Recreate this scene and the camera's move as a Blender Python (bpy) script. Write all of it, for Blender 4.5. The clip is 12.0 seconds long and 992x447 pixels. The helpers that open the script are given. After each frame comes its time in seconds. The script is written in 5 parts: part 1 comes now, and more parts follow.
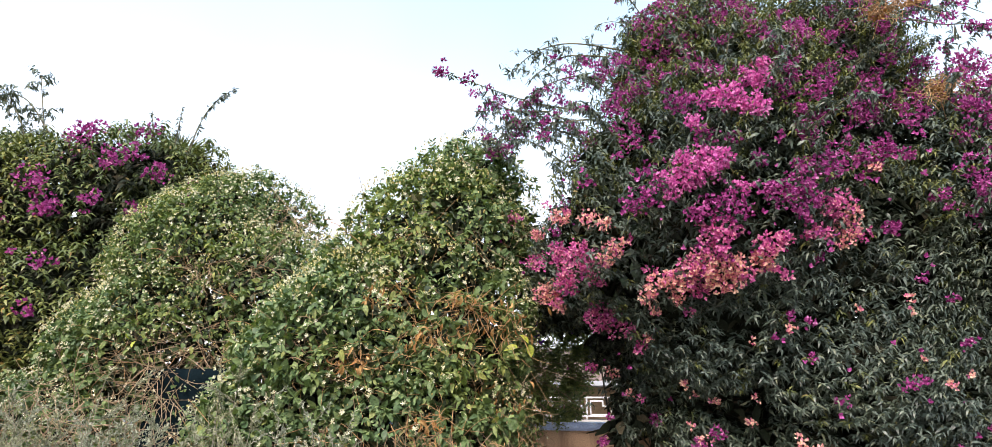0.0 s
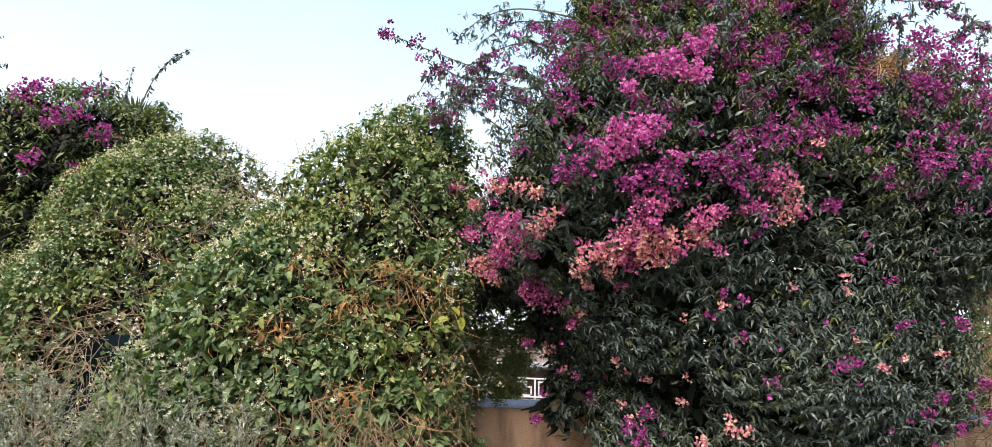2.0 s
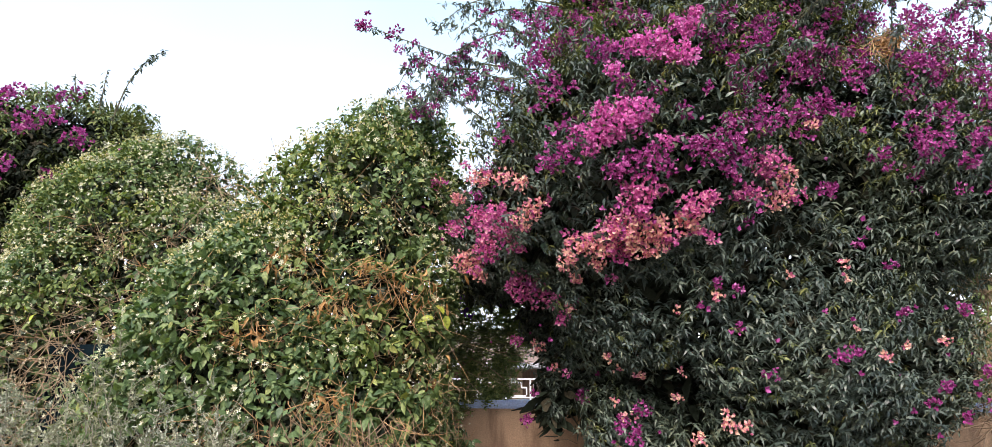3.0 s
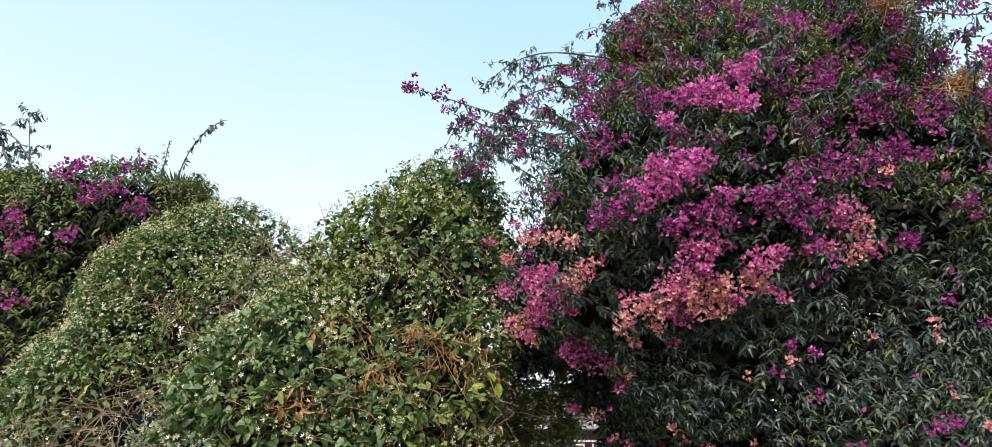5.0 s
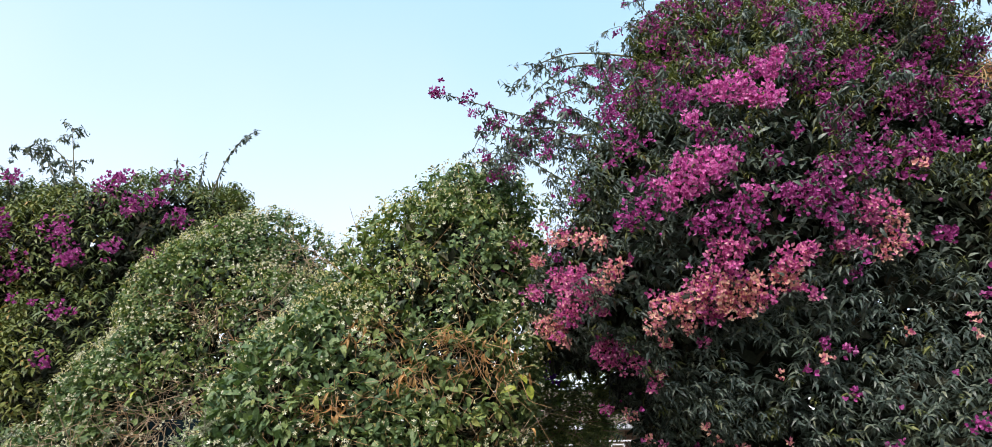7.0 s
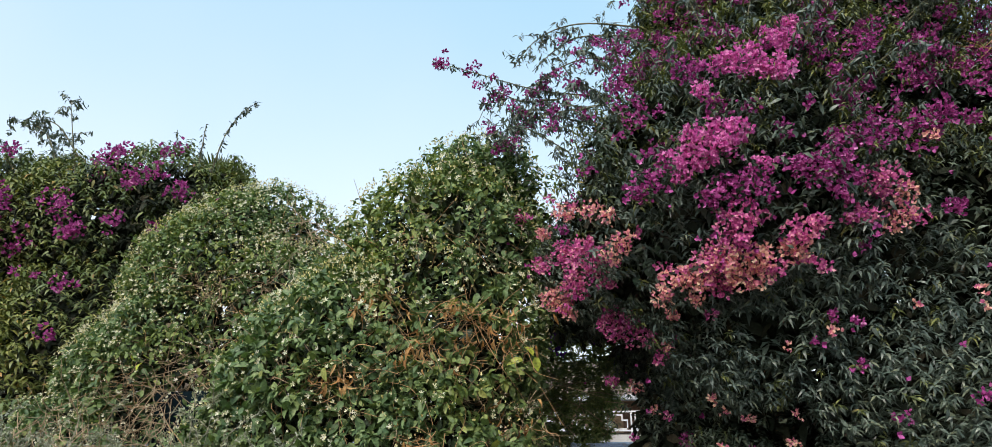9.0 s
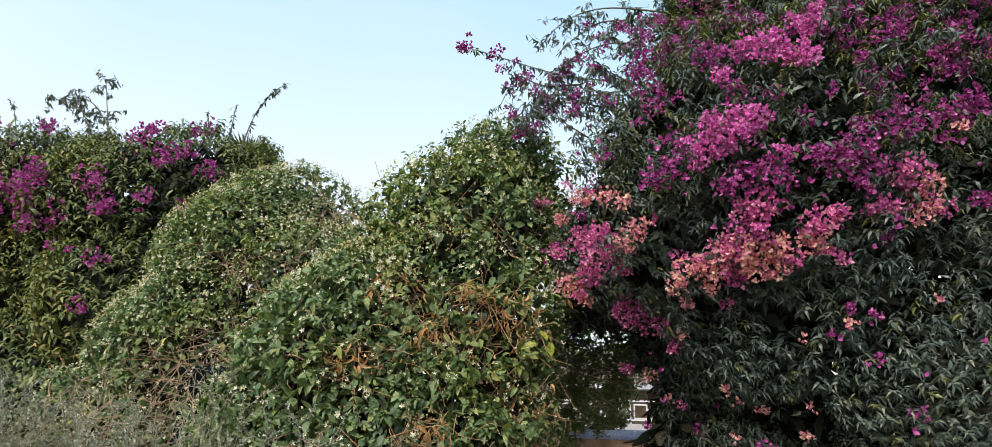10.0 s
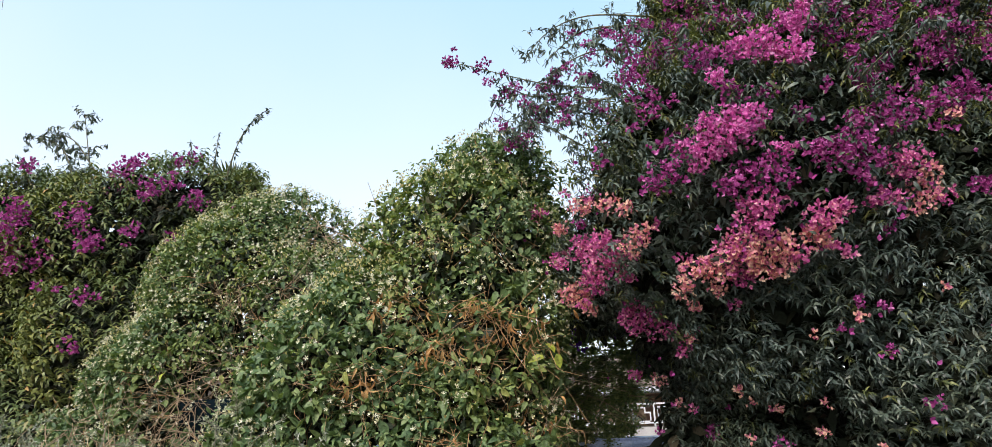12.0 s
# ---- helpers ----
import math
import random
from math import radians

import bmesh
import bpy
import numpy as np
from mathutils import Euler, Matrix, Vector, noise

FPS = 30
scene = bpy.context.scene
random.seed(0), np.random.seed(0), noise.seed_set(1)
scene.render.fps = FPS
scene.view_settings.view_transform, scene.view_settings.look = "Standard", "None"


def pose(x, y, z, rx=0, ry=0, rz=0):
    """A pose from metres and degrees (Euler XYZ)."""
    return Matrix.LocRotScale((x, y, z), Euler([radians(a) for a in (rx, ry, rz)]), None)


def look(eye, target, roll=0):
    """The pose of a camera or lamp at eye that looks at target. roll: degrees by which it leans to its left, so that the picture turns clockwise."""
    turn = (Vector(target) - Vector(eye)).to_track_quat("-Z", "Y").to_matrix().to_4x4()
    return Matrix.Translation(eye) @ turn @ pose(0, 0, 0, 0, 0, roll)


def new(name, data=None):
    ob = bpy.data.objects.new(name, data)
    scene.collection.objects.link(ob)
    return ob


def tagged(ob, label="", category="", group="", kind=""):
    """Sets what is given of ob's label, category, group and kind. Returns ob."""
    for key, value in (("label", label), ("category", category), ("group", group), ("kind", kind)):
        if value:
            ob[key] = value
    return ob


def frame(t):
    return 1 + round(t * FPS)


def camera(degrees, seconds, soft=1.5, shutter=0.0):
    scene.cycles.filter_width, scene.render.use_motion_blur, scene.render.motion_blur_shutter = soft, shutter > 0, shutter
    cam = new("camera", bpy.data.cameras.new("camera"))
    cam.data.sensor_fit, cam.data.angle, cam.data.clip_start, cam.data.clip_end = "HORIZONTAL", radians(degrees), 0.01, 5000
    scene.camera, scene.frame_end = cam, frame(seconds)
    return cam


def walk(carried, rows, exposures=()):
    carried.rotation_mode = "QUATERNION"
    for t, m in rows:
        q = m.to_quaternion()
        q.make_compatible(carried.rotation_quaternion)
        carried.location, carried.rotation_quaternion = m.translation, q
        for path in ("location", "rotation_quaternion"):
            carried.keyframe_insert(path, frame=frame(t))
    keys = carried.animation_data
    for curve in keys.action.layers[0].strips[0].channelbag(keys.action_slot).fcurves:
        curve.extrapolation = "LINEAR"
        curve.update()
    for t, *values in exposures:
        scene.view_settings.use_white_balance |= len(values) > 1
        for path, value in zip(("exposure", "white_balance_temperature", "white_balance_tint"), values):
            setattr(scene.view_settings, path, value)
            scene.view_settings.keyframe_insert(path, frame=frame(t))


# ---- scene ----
cam = camera(69.2, 12.0, soft=0.75)
PATH = [
    (0, (-0.262, -0.495, 1.579), (-0.625, 1.412, 2.061), 0.3),
    (0.5, (-0.276, -0.449, 1.584), (-0.711, 1.432, 2.109), 1.3),
    (1, (-0.195, -0.388, 1.584), (-0.545, 1.516, 2.086), 0.5),
    (1.5, (-0.116, -0.349, 1.574), (-0.455, 1.555, 2.084), 1.2),
    (2, (-0.032, -0.295, 1.551), (-0.352, 1.631, 1.984), 1.7),
    (2.5, (-0.018, -0.215, 1.533), (-0.306, 1.723, 1.938), 0.4),
    (4.5, (-0.006, -0.012, 1.603), (-0.389, 1.853, 2.214), -0.2),
    (5, (-0.01, 0.001, 1.597), (-0.455, 1.859, 2.188), 0.0),
    (5.5, (0.0, 0.0, 1.6), (-0.496, 1.851, 2.173), 0.3),
    (6, (0.018, -0.006, 1.608), (-0.507, 1.84, 2.174), -0.2),
    (6.5, (0.03, -0.001, 1.598), (-0.514, 1.829, 2.193), -0.4),
    (8.3, (-0.012, -0.045, 1.62), (-0.525, 1.797, 2.204), -1.2),
    (8.5, (-0.018, -0.032, 1.608), (-0.578, 1.796, 2.196), -0.6),
    (9, (-0.015, -0.009, 1.604), (-0.555, 1.845, 2.125), -0.6),
    (9.5, (0.015, 0.006, 1.601), (-0.557, 1.85, 2.122), -1.0),
    (10, (0.044, 0.012, 1.593), (-0.578, 1.85, 2.077), 1.3),
    (10.5, (0.044, 0.008, 1.585), (-0.699, 1.804, 2.059), -0.3),
    (11, (0.015, 0.028, 1.59), (-0.738, 1.82, 2.062), -0.8),
    (11.5, (-0.018, 0.015, 1.608), (-0.643, 1.84, 2.138), -2.3),
    (12, (-0.028, 0.013, 1.613), (-0.608, 1.857, 2.127), -2.5),
]
walk(cam, [(t, look(eye, target, roll)) for t, eye, target, roll in PATH],
     exposures=[(0.0, 1.32, 6850, 20), (1.0, 1.12, 6700, 20), (1.5, 1.08, 6700, 20), (2.0, 1.14, 6700, 20), (2.5, 1.32, 6700, 21), (2.7, 1.32, 6700, 21),
                (4.3, 0.95, 6600, 19), (5.5, 0.93, 6550, 17.5), (6.7, 0.93, 6500, 17), (8.3, 0.76, 6500, 12.5), (9.0, 0.74, 6560, 12.5), (10.5, 0.92, 6650, 17), (12.0, 0.88, 6600, 17)])

# ---- world and light: thin bright overcast, low veiled sun behind the camera ----
SUN_EL, SUN_AZ = radians(46), radians(190)
world = bpy.data.worlds.new("sky")
scene.world = world
world.use_nodes = True
wn, wl = world.node_tree.nodes, world.node_tree.links
wn.clear()
sky = wn.new("ShaderNodeTexSky")
sky.sky_type, sky.sun_disc = "NISHITA", False
sky.sun_elevation, sky.sun_rotation = SUN_EL, SUN_AZ
sky.air_density, sky.dust_density, sky.ozone_density = 1.0, 3.0, 1.0
sky_bg = wn.new("ShaderNodeBackground")
sky_bg.inputs["Strength"].default_value = 0.07
wl.new(sky.outputs[0], sky_bg.inputs["Color"])
# a veil of thin cloud with soft, broad unevenness
coord = wn.new("ShaderNodeTexCoord")
cloud = wn.new("ShaderNodeTexNoise")
cloud.inputs["Scale"].default_value, cloud.inputs["Detail"].default_value = 1.6, 3.0
wl.new(coord.outputs["Generated"], cloud.inputs["Vector"])
height = wn.new("ShaderNodeSeparateXYZ")
wl.new(coord.outputs["Generated"], height.inputs[0])
uneven = wn.new("ShaderNodeMath")
uneven.operation, uneven.inputs[1].default_value = "MULTIPLY_ADD", 0.35
wl.new(cloud.outputs["Fac"], uneven.inputs[0])
wl.new(height.outputs["Z"], uneven.inputs[2])
tint = wn.new("ShaderNodeValToRGB")
tint.color_ramp.elements[0].position, tint.color_ramp.elements[0].color = 0.36, (0.67, 0.73, 0.75, 1)
tint.color_ramp.elements[1].position, tint.color_ramp.elements[1].color = 0.78, (0.33, 0.56, 0.67, 1)
wl.new(uneven.outputs[0], tint.inputs["Fac"])
veil = wn.new("ShaderNodeBackground")
veil.inputs["Strength"].default_value = 0.62
wl.new(tint.outputs[0], veil.inputs["Color"])
both = wn.new("ShaderNodeAddShader")
wl.new(sky_bg.outputs[0], both.inputs[0])
wl.new(veil.outputs[0], both.inputs[1])
out = wn.new("ShaderNodeOutputWorld")
wl.new(both.outputs[0], out.inputs["Surface"])

sun_data = bpy.data.lights.new("sun", "SUN")
sun_data.energy, sun_data.angle, sun_data.color = 1.95, radians(20), (1.0, 0.94, 0.87)
sun = new("sun", sun_data)
sun.matrix_world = look((math.sin(SUN_AZ) * 30, math.cos(SUN_AZ) * 30, 30 * math.tan(SUN_EL)), (0, 0, 0))


# ---- materials ----
def nodes_of(name):
    m = bpy.data.materials.new(name)
    m.use_nodes = True
    return m, m.node_tree.nodes, m.node_tree.links, m.node_tree.nodes["Principled BSDF"]


def ramp_node(n, stops):
    r = n.new("ShaderNodeValToRGB")
    els = r.color_ramp.elements
    while len(els) < len(stops):
        els.new(0.5)
    for e, (p, c) in zip(els, stops):
        e.position, e.color = p, (*c, 1)
    return r


def leafy(name, stops, rough=0.45, glow=0.25, patch=(1, 1, 1), patch_scale=2.5, through_tint=(1.2, 1.3, 0.5), gloss=0.5):
    """Living or dry leaves: a colour of its own for every leaf, broad patches, a fine mottle and light shining through."""
    m, n, l, b = nodes_of(name)
    geo, info = n.new("ShaderNodeNewGeometry"), n.new("ShaderNodeObjectInfo")
    add, fract = n.new("ShaderNodeMath"), n.new("ShaderNodeMath")
    add.operation, fract.operation = "ADD", "FRACT"
    l.new(geo.outputs["Random Per Island"], add.inputs[0])
    l.new(info.outputs["Random"], add.inputs[1])
    l.new(add.outputs[0], fract.inputs[0])
    ramp = ramp_node(n, stops)
    l.new(fract.outputs[0], ramp.inputs["Fac"])
    broad = n.new("ShaderNodeTexNoise")
    broad.inputs["Scale"].default_value, broad.inputs["Detail"].default_value = patch_scale, 3
    l.new(geo.outputs["Position"], broad.inputs["Vector"])
    sharpen = n.new("ShaderNodeMapRange")
    sharpen.inputs["From Min"].default_value, sharpen.inputs["From Max"].default_value = 0.42, 0.68
    l.new(broad.outputs["Fac"], sharpen.inputs["Value"])
    mixed = n.new("ShaderNodeMix")
    mixed.data_type, mixed.blend_type = "RGBA", "MULTIPLY"
    l.new(sharpen.outputs[0], mixed.inputs["Factor"])
    l.new(ramp.outputs[0], mixed.inputs["A"])
    mixed.inputs["B"].default_value = (*patch, 1)
    fine = n.new("ShaderNodeTexNoise")
    fine.inputs["Scale"].default_value, fine.inputs["Detail"].default_value = 90, 2
    l.new(geo.outputs["Position"], fine.inputs["Vector"])
    mottle = ramp_node(n, [(0.3, (0.7, 0.7, 0.7)), (0.7, (1.25, 1.25, 1.25))])
    l.new(fine.outputs["Fac"], mottle.inputs["Fac"])
    final = n.new("ShaderNodeMix")
    final.data_type, final.blend_type = "RGBA", "MULTIPLY"
    final.inputs["Factor"].default_value = 1.0
    l.new(mixed.outputs["Result"], final.inputs["A"])
    l.new(mottle.outputs[0], final.inputs["B"])
    l.new(final.outputs["Result"], b.inputs["Base Color"])
    b.inputs["Roughness"].default_value = rough
    b.inputs["Specular IOR Level"].default_value = gloss
    bump = n.new("ShaderNodeBump")
    bump.inputs["Strength"].default_value, bump.inputs["Distance"].default_value = 0.25, 0.003
    l.new(fine.outputs["Fac"], bump.inputs["Height"])
    l.new(bump.outputs[0], b.inputs["Normal"])
    if glow:
        shine = n.new("ShaderNodeBsdfTranslucent")
        lit = n.new("ShaderNodeMix")
        lit.data_type, lit.blend_type = "RGBA", "MULTIPLY"
        lit.inputs["Factor"].default_value = 1.0
        l.new(final.outputs["Result"], lit.inputs["A"])
        lit.inputs["B"].default_value = (*through_tint, 1)
        l.new(lit.outputs["Result"], shine.inputs["Color"])
        blend = n.new("ShaderNodeMixShader")
        blend.inputs[0].default_value = glow
        l.new(b.outputs[0], blend.inputs[1])
        l.new(shine.outputs[0], blend.inputs[2])
        l.new(blend.outputs[0], n["Material Output"].inputs["Surface"])
    return m


def surface(name, low, high, scale, rough=0.8, bump=0.3, dist=0.01, metal=0.0, fine=120.0, stain=None, stain_scale=1.2, stretch=(1, 1, 1)):
    """A solid surface: broad unevenness, fine grain, relief and, where given, stains."""
    m, n, l, b = nodes_of(name)
    geo, mapping = n.new("ShaderNodeNewGeometry"), n.new("ShaderNodeMapping")
    mapping.inputs["Scale"].default_value = stretch
    l.new(geo.outputs["Position"], mapping.inputs["Vector"])
    big, small = n.new("ShaderNodeTexNoise"), n.new("ShaderNodeTexNoise")
    big.inputs["Scale"].default_value, big.inputs["Detail"].default_value = scale, 6
    small.inputs["Scale"].default_value, small.inputs["Detail"].default_value = fine, 4
    for t in (big, small):
        l.new(mapping.outputs[0], t.inputs["Vector"])
    ramp = ramp_node(n, [(0.3, low), (0.7, high)])
    l.new(big.outputs["Fac"], ramp.inputs["Fac"])
    grain = ramp_node(n, [(0.3, (0.75, 0.75, 0.75)), (0.7, (1.2, 1.2, 1.2))])
    l.new(small.outputs["Fac"], grain.inputs["Fac"])
    mul = n.new("ShaderNodeMix")
    mul.data_type, mul.blend_type = "RGBA", "MULTIPLY"
    mul.inputs["Factor"].default_value = 1.0
    l.new(ramp.outputs[0], mul.inputs["A"])
    l.new(grain.outputs[0], mul.inputs["B"])
    last = mul.outputs["Result"]
    if stain:
        spots = n.new("ShaderNodeTexNoise")
        spots.inputs["Scale"].default_value, spots.inputs["Detail"].default_value = stain_scale, 8
        spots.inputs["Roughness"].default_value = 0.65
        long = n.new("ShaderNodeMapping")
        long.inputs["Scale"].default_value = (3.0, 3.0, 0.5)
        l.new(geo.outputs["Position"], long.inputs["Vector"])
        l.new(long.outputs[0], spots.inputs["Vector"])
        edge = n.new("ShaderNodeMapRange")
        edge.inputs["From Min"].default_value, edge.inputs["From Max"].default_value = 0.52, 0.66
        l.new(spots.outputs["Fac"], edge.inputs["Value"])
        worn = n.new("ShaderNodeMix")
        worn.data_type = "RGBA"
        l.new(edge.outputs[0], worn.inputs["Factor"])
        l.new(last, worn.inputs["A"])
        worn.inputs["B"].default_value = (*stain, 1)
        last = worn.outputs["Result"]
    l.new(last, b.inputs["Base Color"])
    b.inputs["Roughness"].default_value, b.inputs["Metallic"].default_value = rough, metal
    relief = n.new("ShaderNodeBump")
    relief.inputs["Strength"].default_value, relief.inputs["Distance"].default_value = bump, dist
    l.new(small.outputs["Fac"], relief.inputs["Height"])
    l.new(relief.outputs[0], b.inputs["Normal"])
    return m


DARK_LEAF = leafy("dark_glossy_leaf", [(0.0, (0.032, 0.048, 0.040)), (0.45, (0.062, 0.088, 0.072)), (0.9, (0.112, 0.142, 0.112)), (1.0, (0.15, 0.17, 0.11))],
                  rough=0.42, glow=0.08, patch=(1.12, 1.08, 0.88), patch_scale=1.8, gloss=0.38)
# near-black leaf colour that carries the shade deep inside the plants
SHADE_LEAF = leafy("inner_shade_leaf", [(0.0, (0.014, 0.020, 0.012)), (0.7, (0.030, 0.040, 0.024)), (1.0, (0.06, 0.05, 0.03))], rough=0.7, glow=0.0, gloss=0.2)
YOUNG_LEAF = leafy("young_leaf", [(0.0, (0.050, 0.066, 0.024)), (0.5, (0.110, 0.130, 0.044)), (0.95, (0.20, 0.21, 0.068)), (1.0, (0.24, 0.18, 0.08))], rough=0.42, gloss=0.4)
OLIVE_LEAF = leafy("olive_leaf", [(0.0, (0.056, 0.086, 0.034)), (0.5, (0.104, 0.146, 0.056)), (0.94, (0.175, 0.21, 0.078)), (1.0, (0.28, 0.19, 0.08))],
                   rough=0.45, glow=0.15, patch=(1.3, 1.1, 0.75), patch_scale=1.1, gloss=0.35)
VINE_LEAF = leafy("vine_leaf", [(0.0, (0.050, 0.094, 0.040)), (0.5, (0.104, 0.166, 0.068)), (0.93, (0.178, 0.240, 0.095)), (1.0, (0.25, 0.29, 0.10))],
                  rough=0.5, glow=0.2, patch=(1.28, 1.12, 0.78), patch_scale=1.6, gloss=0.3)
# darker copy of the vine leaf, with the hedge's inner shade in its colour
SHADED_VINE_LEAF = leafy("shaded_vine_leaf", [(0.0, (0.030, 0.052, 0.026)), (0.7, (0.060, 0.092, 0.046)), (1.0, (0.14, 0.11, 0.05))], rough=0.55, glow=0.1)
FINE_LEAF = leafy("fine_leaf", [(0.0, (0.09, 0.135, 0.05)), (0.6, (0.16, 0.215, 0.08)), (1.0, (0.26, 0.29, 0.11))], rough=0.5, glow=0.35)
SAGE_LEAF = leafy("sage_leaf", [(0.0, (0.15, 0.17, 0.12)), (0.6, (0.28, 0.30, 0.23)), (1.0, (0.41, 0.43, 0.35))], rough=0.8, glow=0.15, patch=(0.95, 0.9, 0.7), gloss=0.2)
PALE_LEAF = leafy("pale_leaf", [(0.0, (0.07, 0.11, 0.03)), (0.6, (0.15, 0.19, 0.06)), (1.0, (0.25, 0.29, 0.12))], rough=0.5, glow=0.35)
BROAD_DARK_LEAF = leafy("broad_dark_leaf", [(0.0, (0.03, 0.055, 0.035)), (1.0, (0.05, 0.08, 0.05))], rough=0.5, glow=0.1, gloss=0.3)
BROAD_LEAF = leafy("broad_leaf", [(0.0, (0.05, 0.16, 0.02)), (1.0, (0.07, 0.2, 0.03))], rough=0.4, glow=0.3)
YELLOW_LEAF = leafy("yellow_leaf", [(0.0, (0.30, 0.36, 0.04)), (1.0, (0.38, 0.42, 0.06))], rough=0.45, glow=0.35)
DRY_LEAF = leafy("dry_leaf", [(0.0, (0.22, 0.11, 0.04)), (0.5, (0.40, 0.22, 0.08)), (1.0, (0.56, 0.36, 0.16))], rough=0.8, glow=0.2, through_tint=(1.2, 1.0, 0.7), gloss=0.2)
FROND = leafy("palm_frond", [(0.0, (0.06, 0.085, 0.03)), (1.0, (0.14, 0.15, 0.06))], rough=0.5, glow=0.2)
DRY_FROND = leafy("dry_palm_frond", [(0.0, (0.10, 0.06, 0.035)), (0.6, (0.22, 0.14, 0.08)), (1.0, (0.38, 0.27, 0.17))], rough=0.9, glow=0.1, through_tint=(1, 0.9, 0.8), gloss=0.1)


def petals(name, stops, patch=(1, 1, 1)):
    return leafy(name, stops, rough=0.65, glow=0.4, patch=patch, patch_scale=9.0, through_tint=(1.15, 1.0, 1.1), gloss=0.25)


MAGENTA_BRACT = petals("magenta_bract", [(0.0, (0.17, 0.018, 0.10)), (0.5, (0.34, 0.05, 0.22)), (0.9, (0.50, 0.11, 0.35)), (1.0, (0.62, 0.24, 0.46))])
BRIGHT_BRACT = petals("bright_pink_bract", [(0.0, (0.46, 0.06, 0.28)), (0.5, (0.62, 0.14, 0.41)), (1.0, (0.75, 0.31, 0.55))])
ROSE_BRACT = petals("rose_bract", [(0.0, (0.38, 0.05, 0.22)), (0.5, (0.60, 0.13, 0.35)), (0.8, (0.73, 0.26, 0.43)), (1.0, (0.80, 0.46, 0.45))])
PEACH_BRACT = petals("faded_peach_bract", [(0.0, (0.56, 0.14, 0.30)), (0.3, (0.70, 0.28, 0.34)), (0.65, (0.80, 0.46, 0.36)), (1.0, (0.86, 0.64, 0.44))])
VIOLET_BRACT = petals("violet_petal", [(0.0, (0.10, 0.03, 0.25)), (1.0, (0.22, 0.08, 0.45))])
CREAM_PETAL = petals("cream_petal", [(0.0, (0.48, 0.48, 0.24)), (0.5, (0.64, 0.64, 0.42)), (1.0, (0.76, 0.76, 0.62))])
BUD_CREAM = petals("bud_cream", [(0.0, (0.46, 0.42, 0.15)), (0.6, (0.66, 0.62, 0.28)), (1.0, (0.78, 0.74, 0.44))])
BARK = surface("bark", (0.10, 0.075, 0.05), (0.20, 0.16, 0.12), 8, 0.9, 0.6, 0.01, fine=60, stretch=(1, 1, 0.2))
GREEN_TWIG = surface("green_twig", (0.07, 0.08, 0.035), (0.13, 0.11, 0.06), 6, 0.7)
DRY_STEM = surface("dry_stem", (0.16, 0.105, 0.06), (0.42, 0.31, 0.19), 5, 0.85, fine=80)
DEAD_STEM = surface("dead_stem", (0.11, 0.072, 0.042), (0.27, 0.185, 0.11), 5, 0.9, fine=80)
SAGE_STEM = surface("grey_stem", (0.15, 0.14, 0.10), (0.28, 0.26, 0.20), 5, 0.85, fine=80)
RED_STEM = surface("orange_brown_stem", (0.28, 0.155, 0.07), (0.50, 0.30, 0.14), 5, 0.85, fine=80)
STUCCO = surface("tan_stucco", (0.36, 0.225, 0.14), (0.50, 0.34, 0.22), 2.2, 0.9, 0.5, 0.006, fine=140, stain=(0.20, 0.125, 0.08), stain_scale=1.5)
BLUE_PAINT = surface("blue_paint", (0.24, 0.35, 0.58), (0.36, 0.47, 0.68), 6, 0.5, 0.25, 0.004, fine=90, stain=(0.50, 0.52, 0.54), stain_scale=4.0)
EARTH = surface("dry_earth", (0.055, 0.042, 0.03), (0.12, 0.095, 0.065), 1.5, 0.95, 0.8, 0.03, fine=40, stain=(0.05, 0.055, 0.028), stain_scale=0.5)
PALM_BARK = surface("palm_bark", (0.22, 0.17, 0.13), (0.42, 0.35, 0.29), 3, 0.9, 0.7, 0.03, fine=22, stretch=(1, 1, 4))
HOUSE_TAN = surface("tan_render", (0.36, 0.25, 0.15), (0.46, 0.33, 0.21), 1, 0.9)
HOUSE_WHITE = surface("white_paint", (0.30, 0.32, 0.35), (0.42, 0.43, 0.45), 1, 0.6)
RAIL_WHITE = surface("rail_white_paint", (0.46, 0.47, 0.49), (0.58, 0.58, 0.58), 1, 0.5)
HOUSE_GREY = surface("grey_render", (0.30, 0.29, 0.28), (0.40, 0.39, 0.37), 1, 0.8)
ROOF_TILE = surface("brown_roof", (0.16, 0.12, 0.11), (0.27, 0.21, 0.18), 4, 0.85, 0.6, 0.03, fine=14)
DOOR_WOOD = surface("brown_wood", (0.12, 0.065, 0.04), (0.20, 0.11, 0.07), 2, 0.6, stretch=(6, 6, 0.6))
# teal taken almost to black: the hollow's shade is in this colour
HOLLOW_TEAL = surface("hollow_shade_teal", (0.002, 0.006, 0.008), (0.004, 0.010, 0.013), 3, 0.95)

HOLLOW_TEAL.node_tree.nodes["Principled BSDF"].inputs["Specular IOR Level"].default_value = 0.05


# ---- mesh helpers ----
def quad_mesh(name, verts, faces, material, smooth=True):
    me = bpy.data.meshes.new(name)
    me.vertices.add(len(verts))
    me.vertices.foreach_set("co", np.ascontiguousarray(verts, np.float32).ravel())
    me.loops.add(4 * len(faces))
    me.loops.foreach_set("vertex_index", np.ascontiguousarray(faces, np.int32).ravel())
    me.polygons.add(len(faces))
    me.polygons.foreach_set("loop_start", np.arange(0, 4 * len(faces), 4, dtype=np.int32))
    me.polygons.foreach_set("use_smooth", np.full(len(faces), smooth))
    me.update(calc_edges=True)
    me.materials.append(material)
    return me


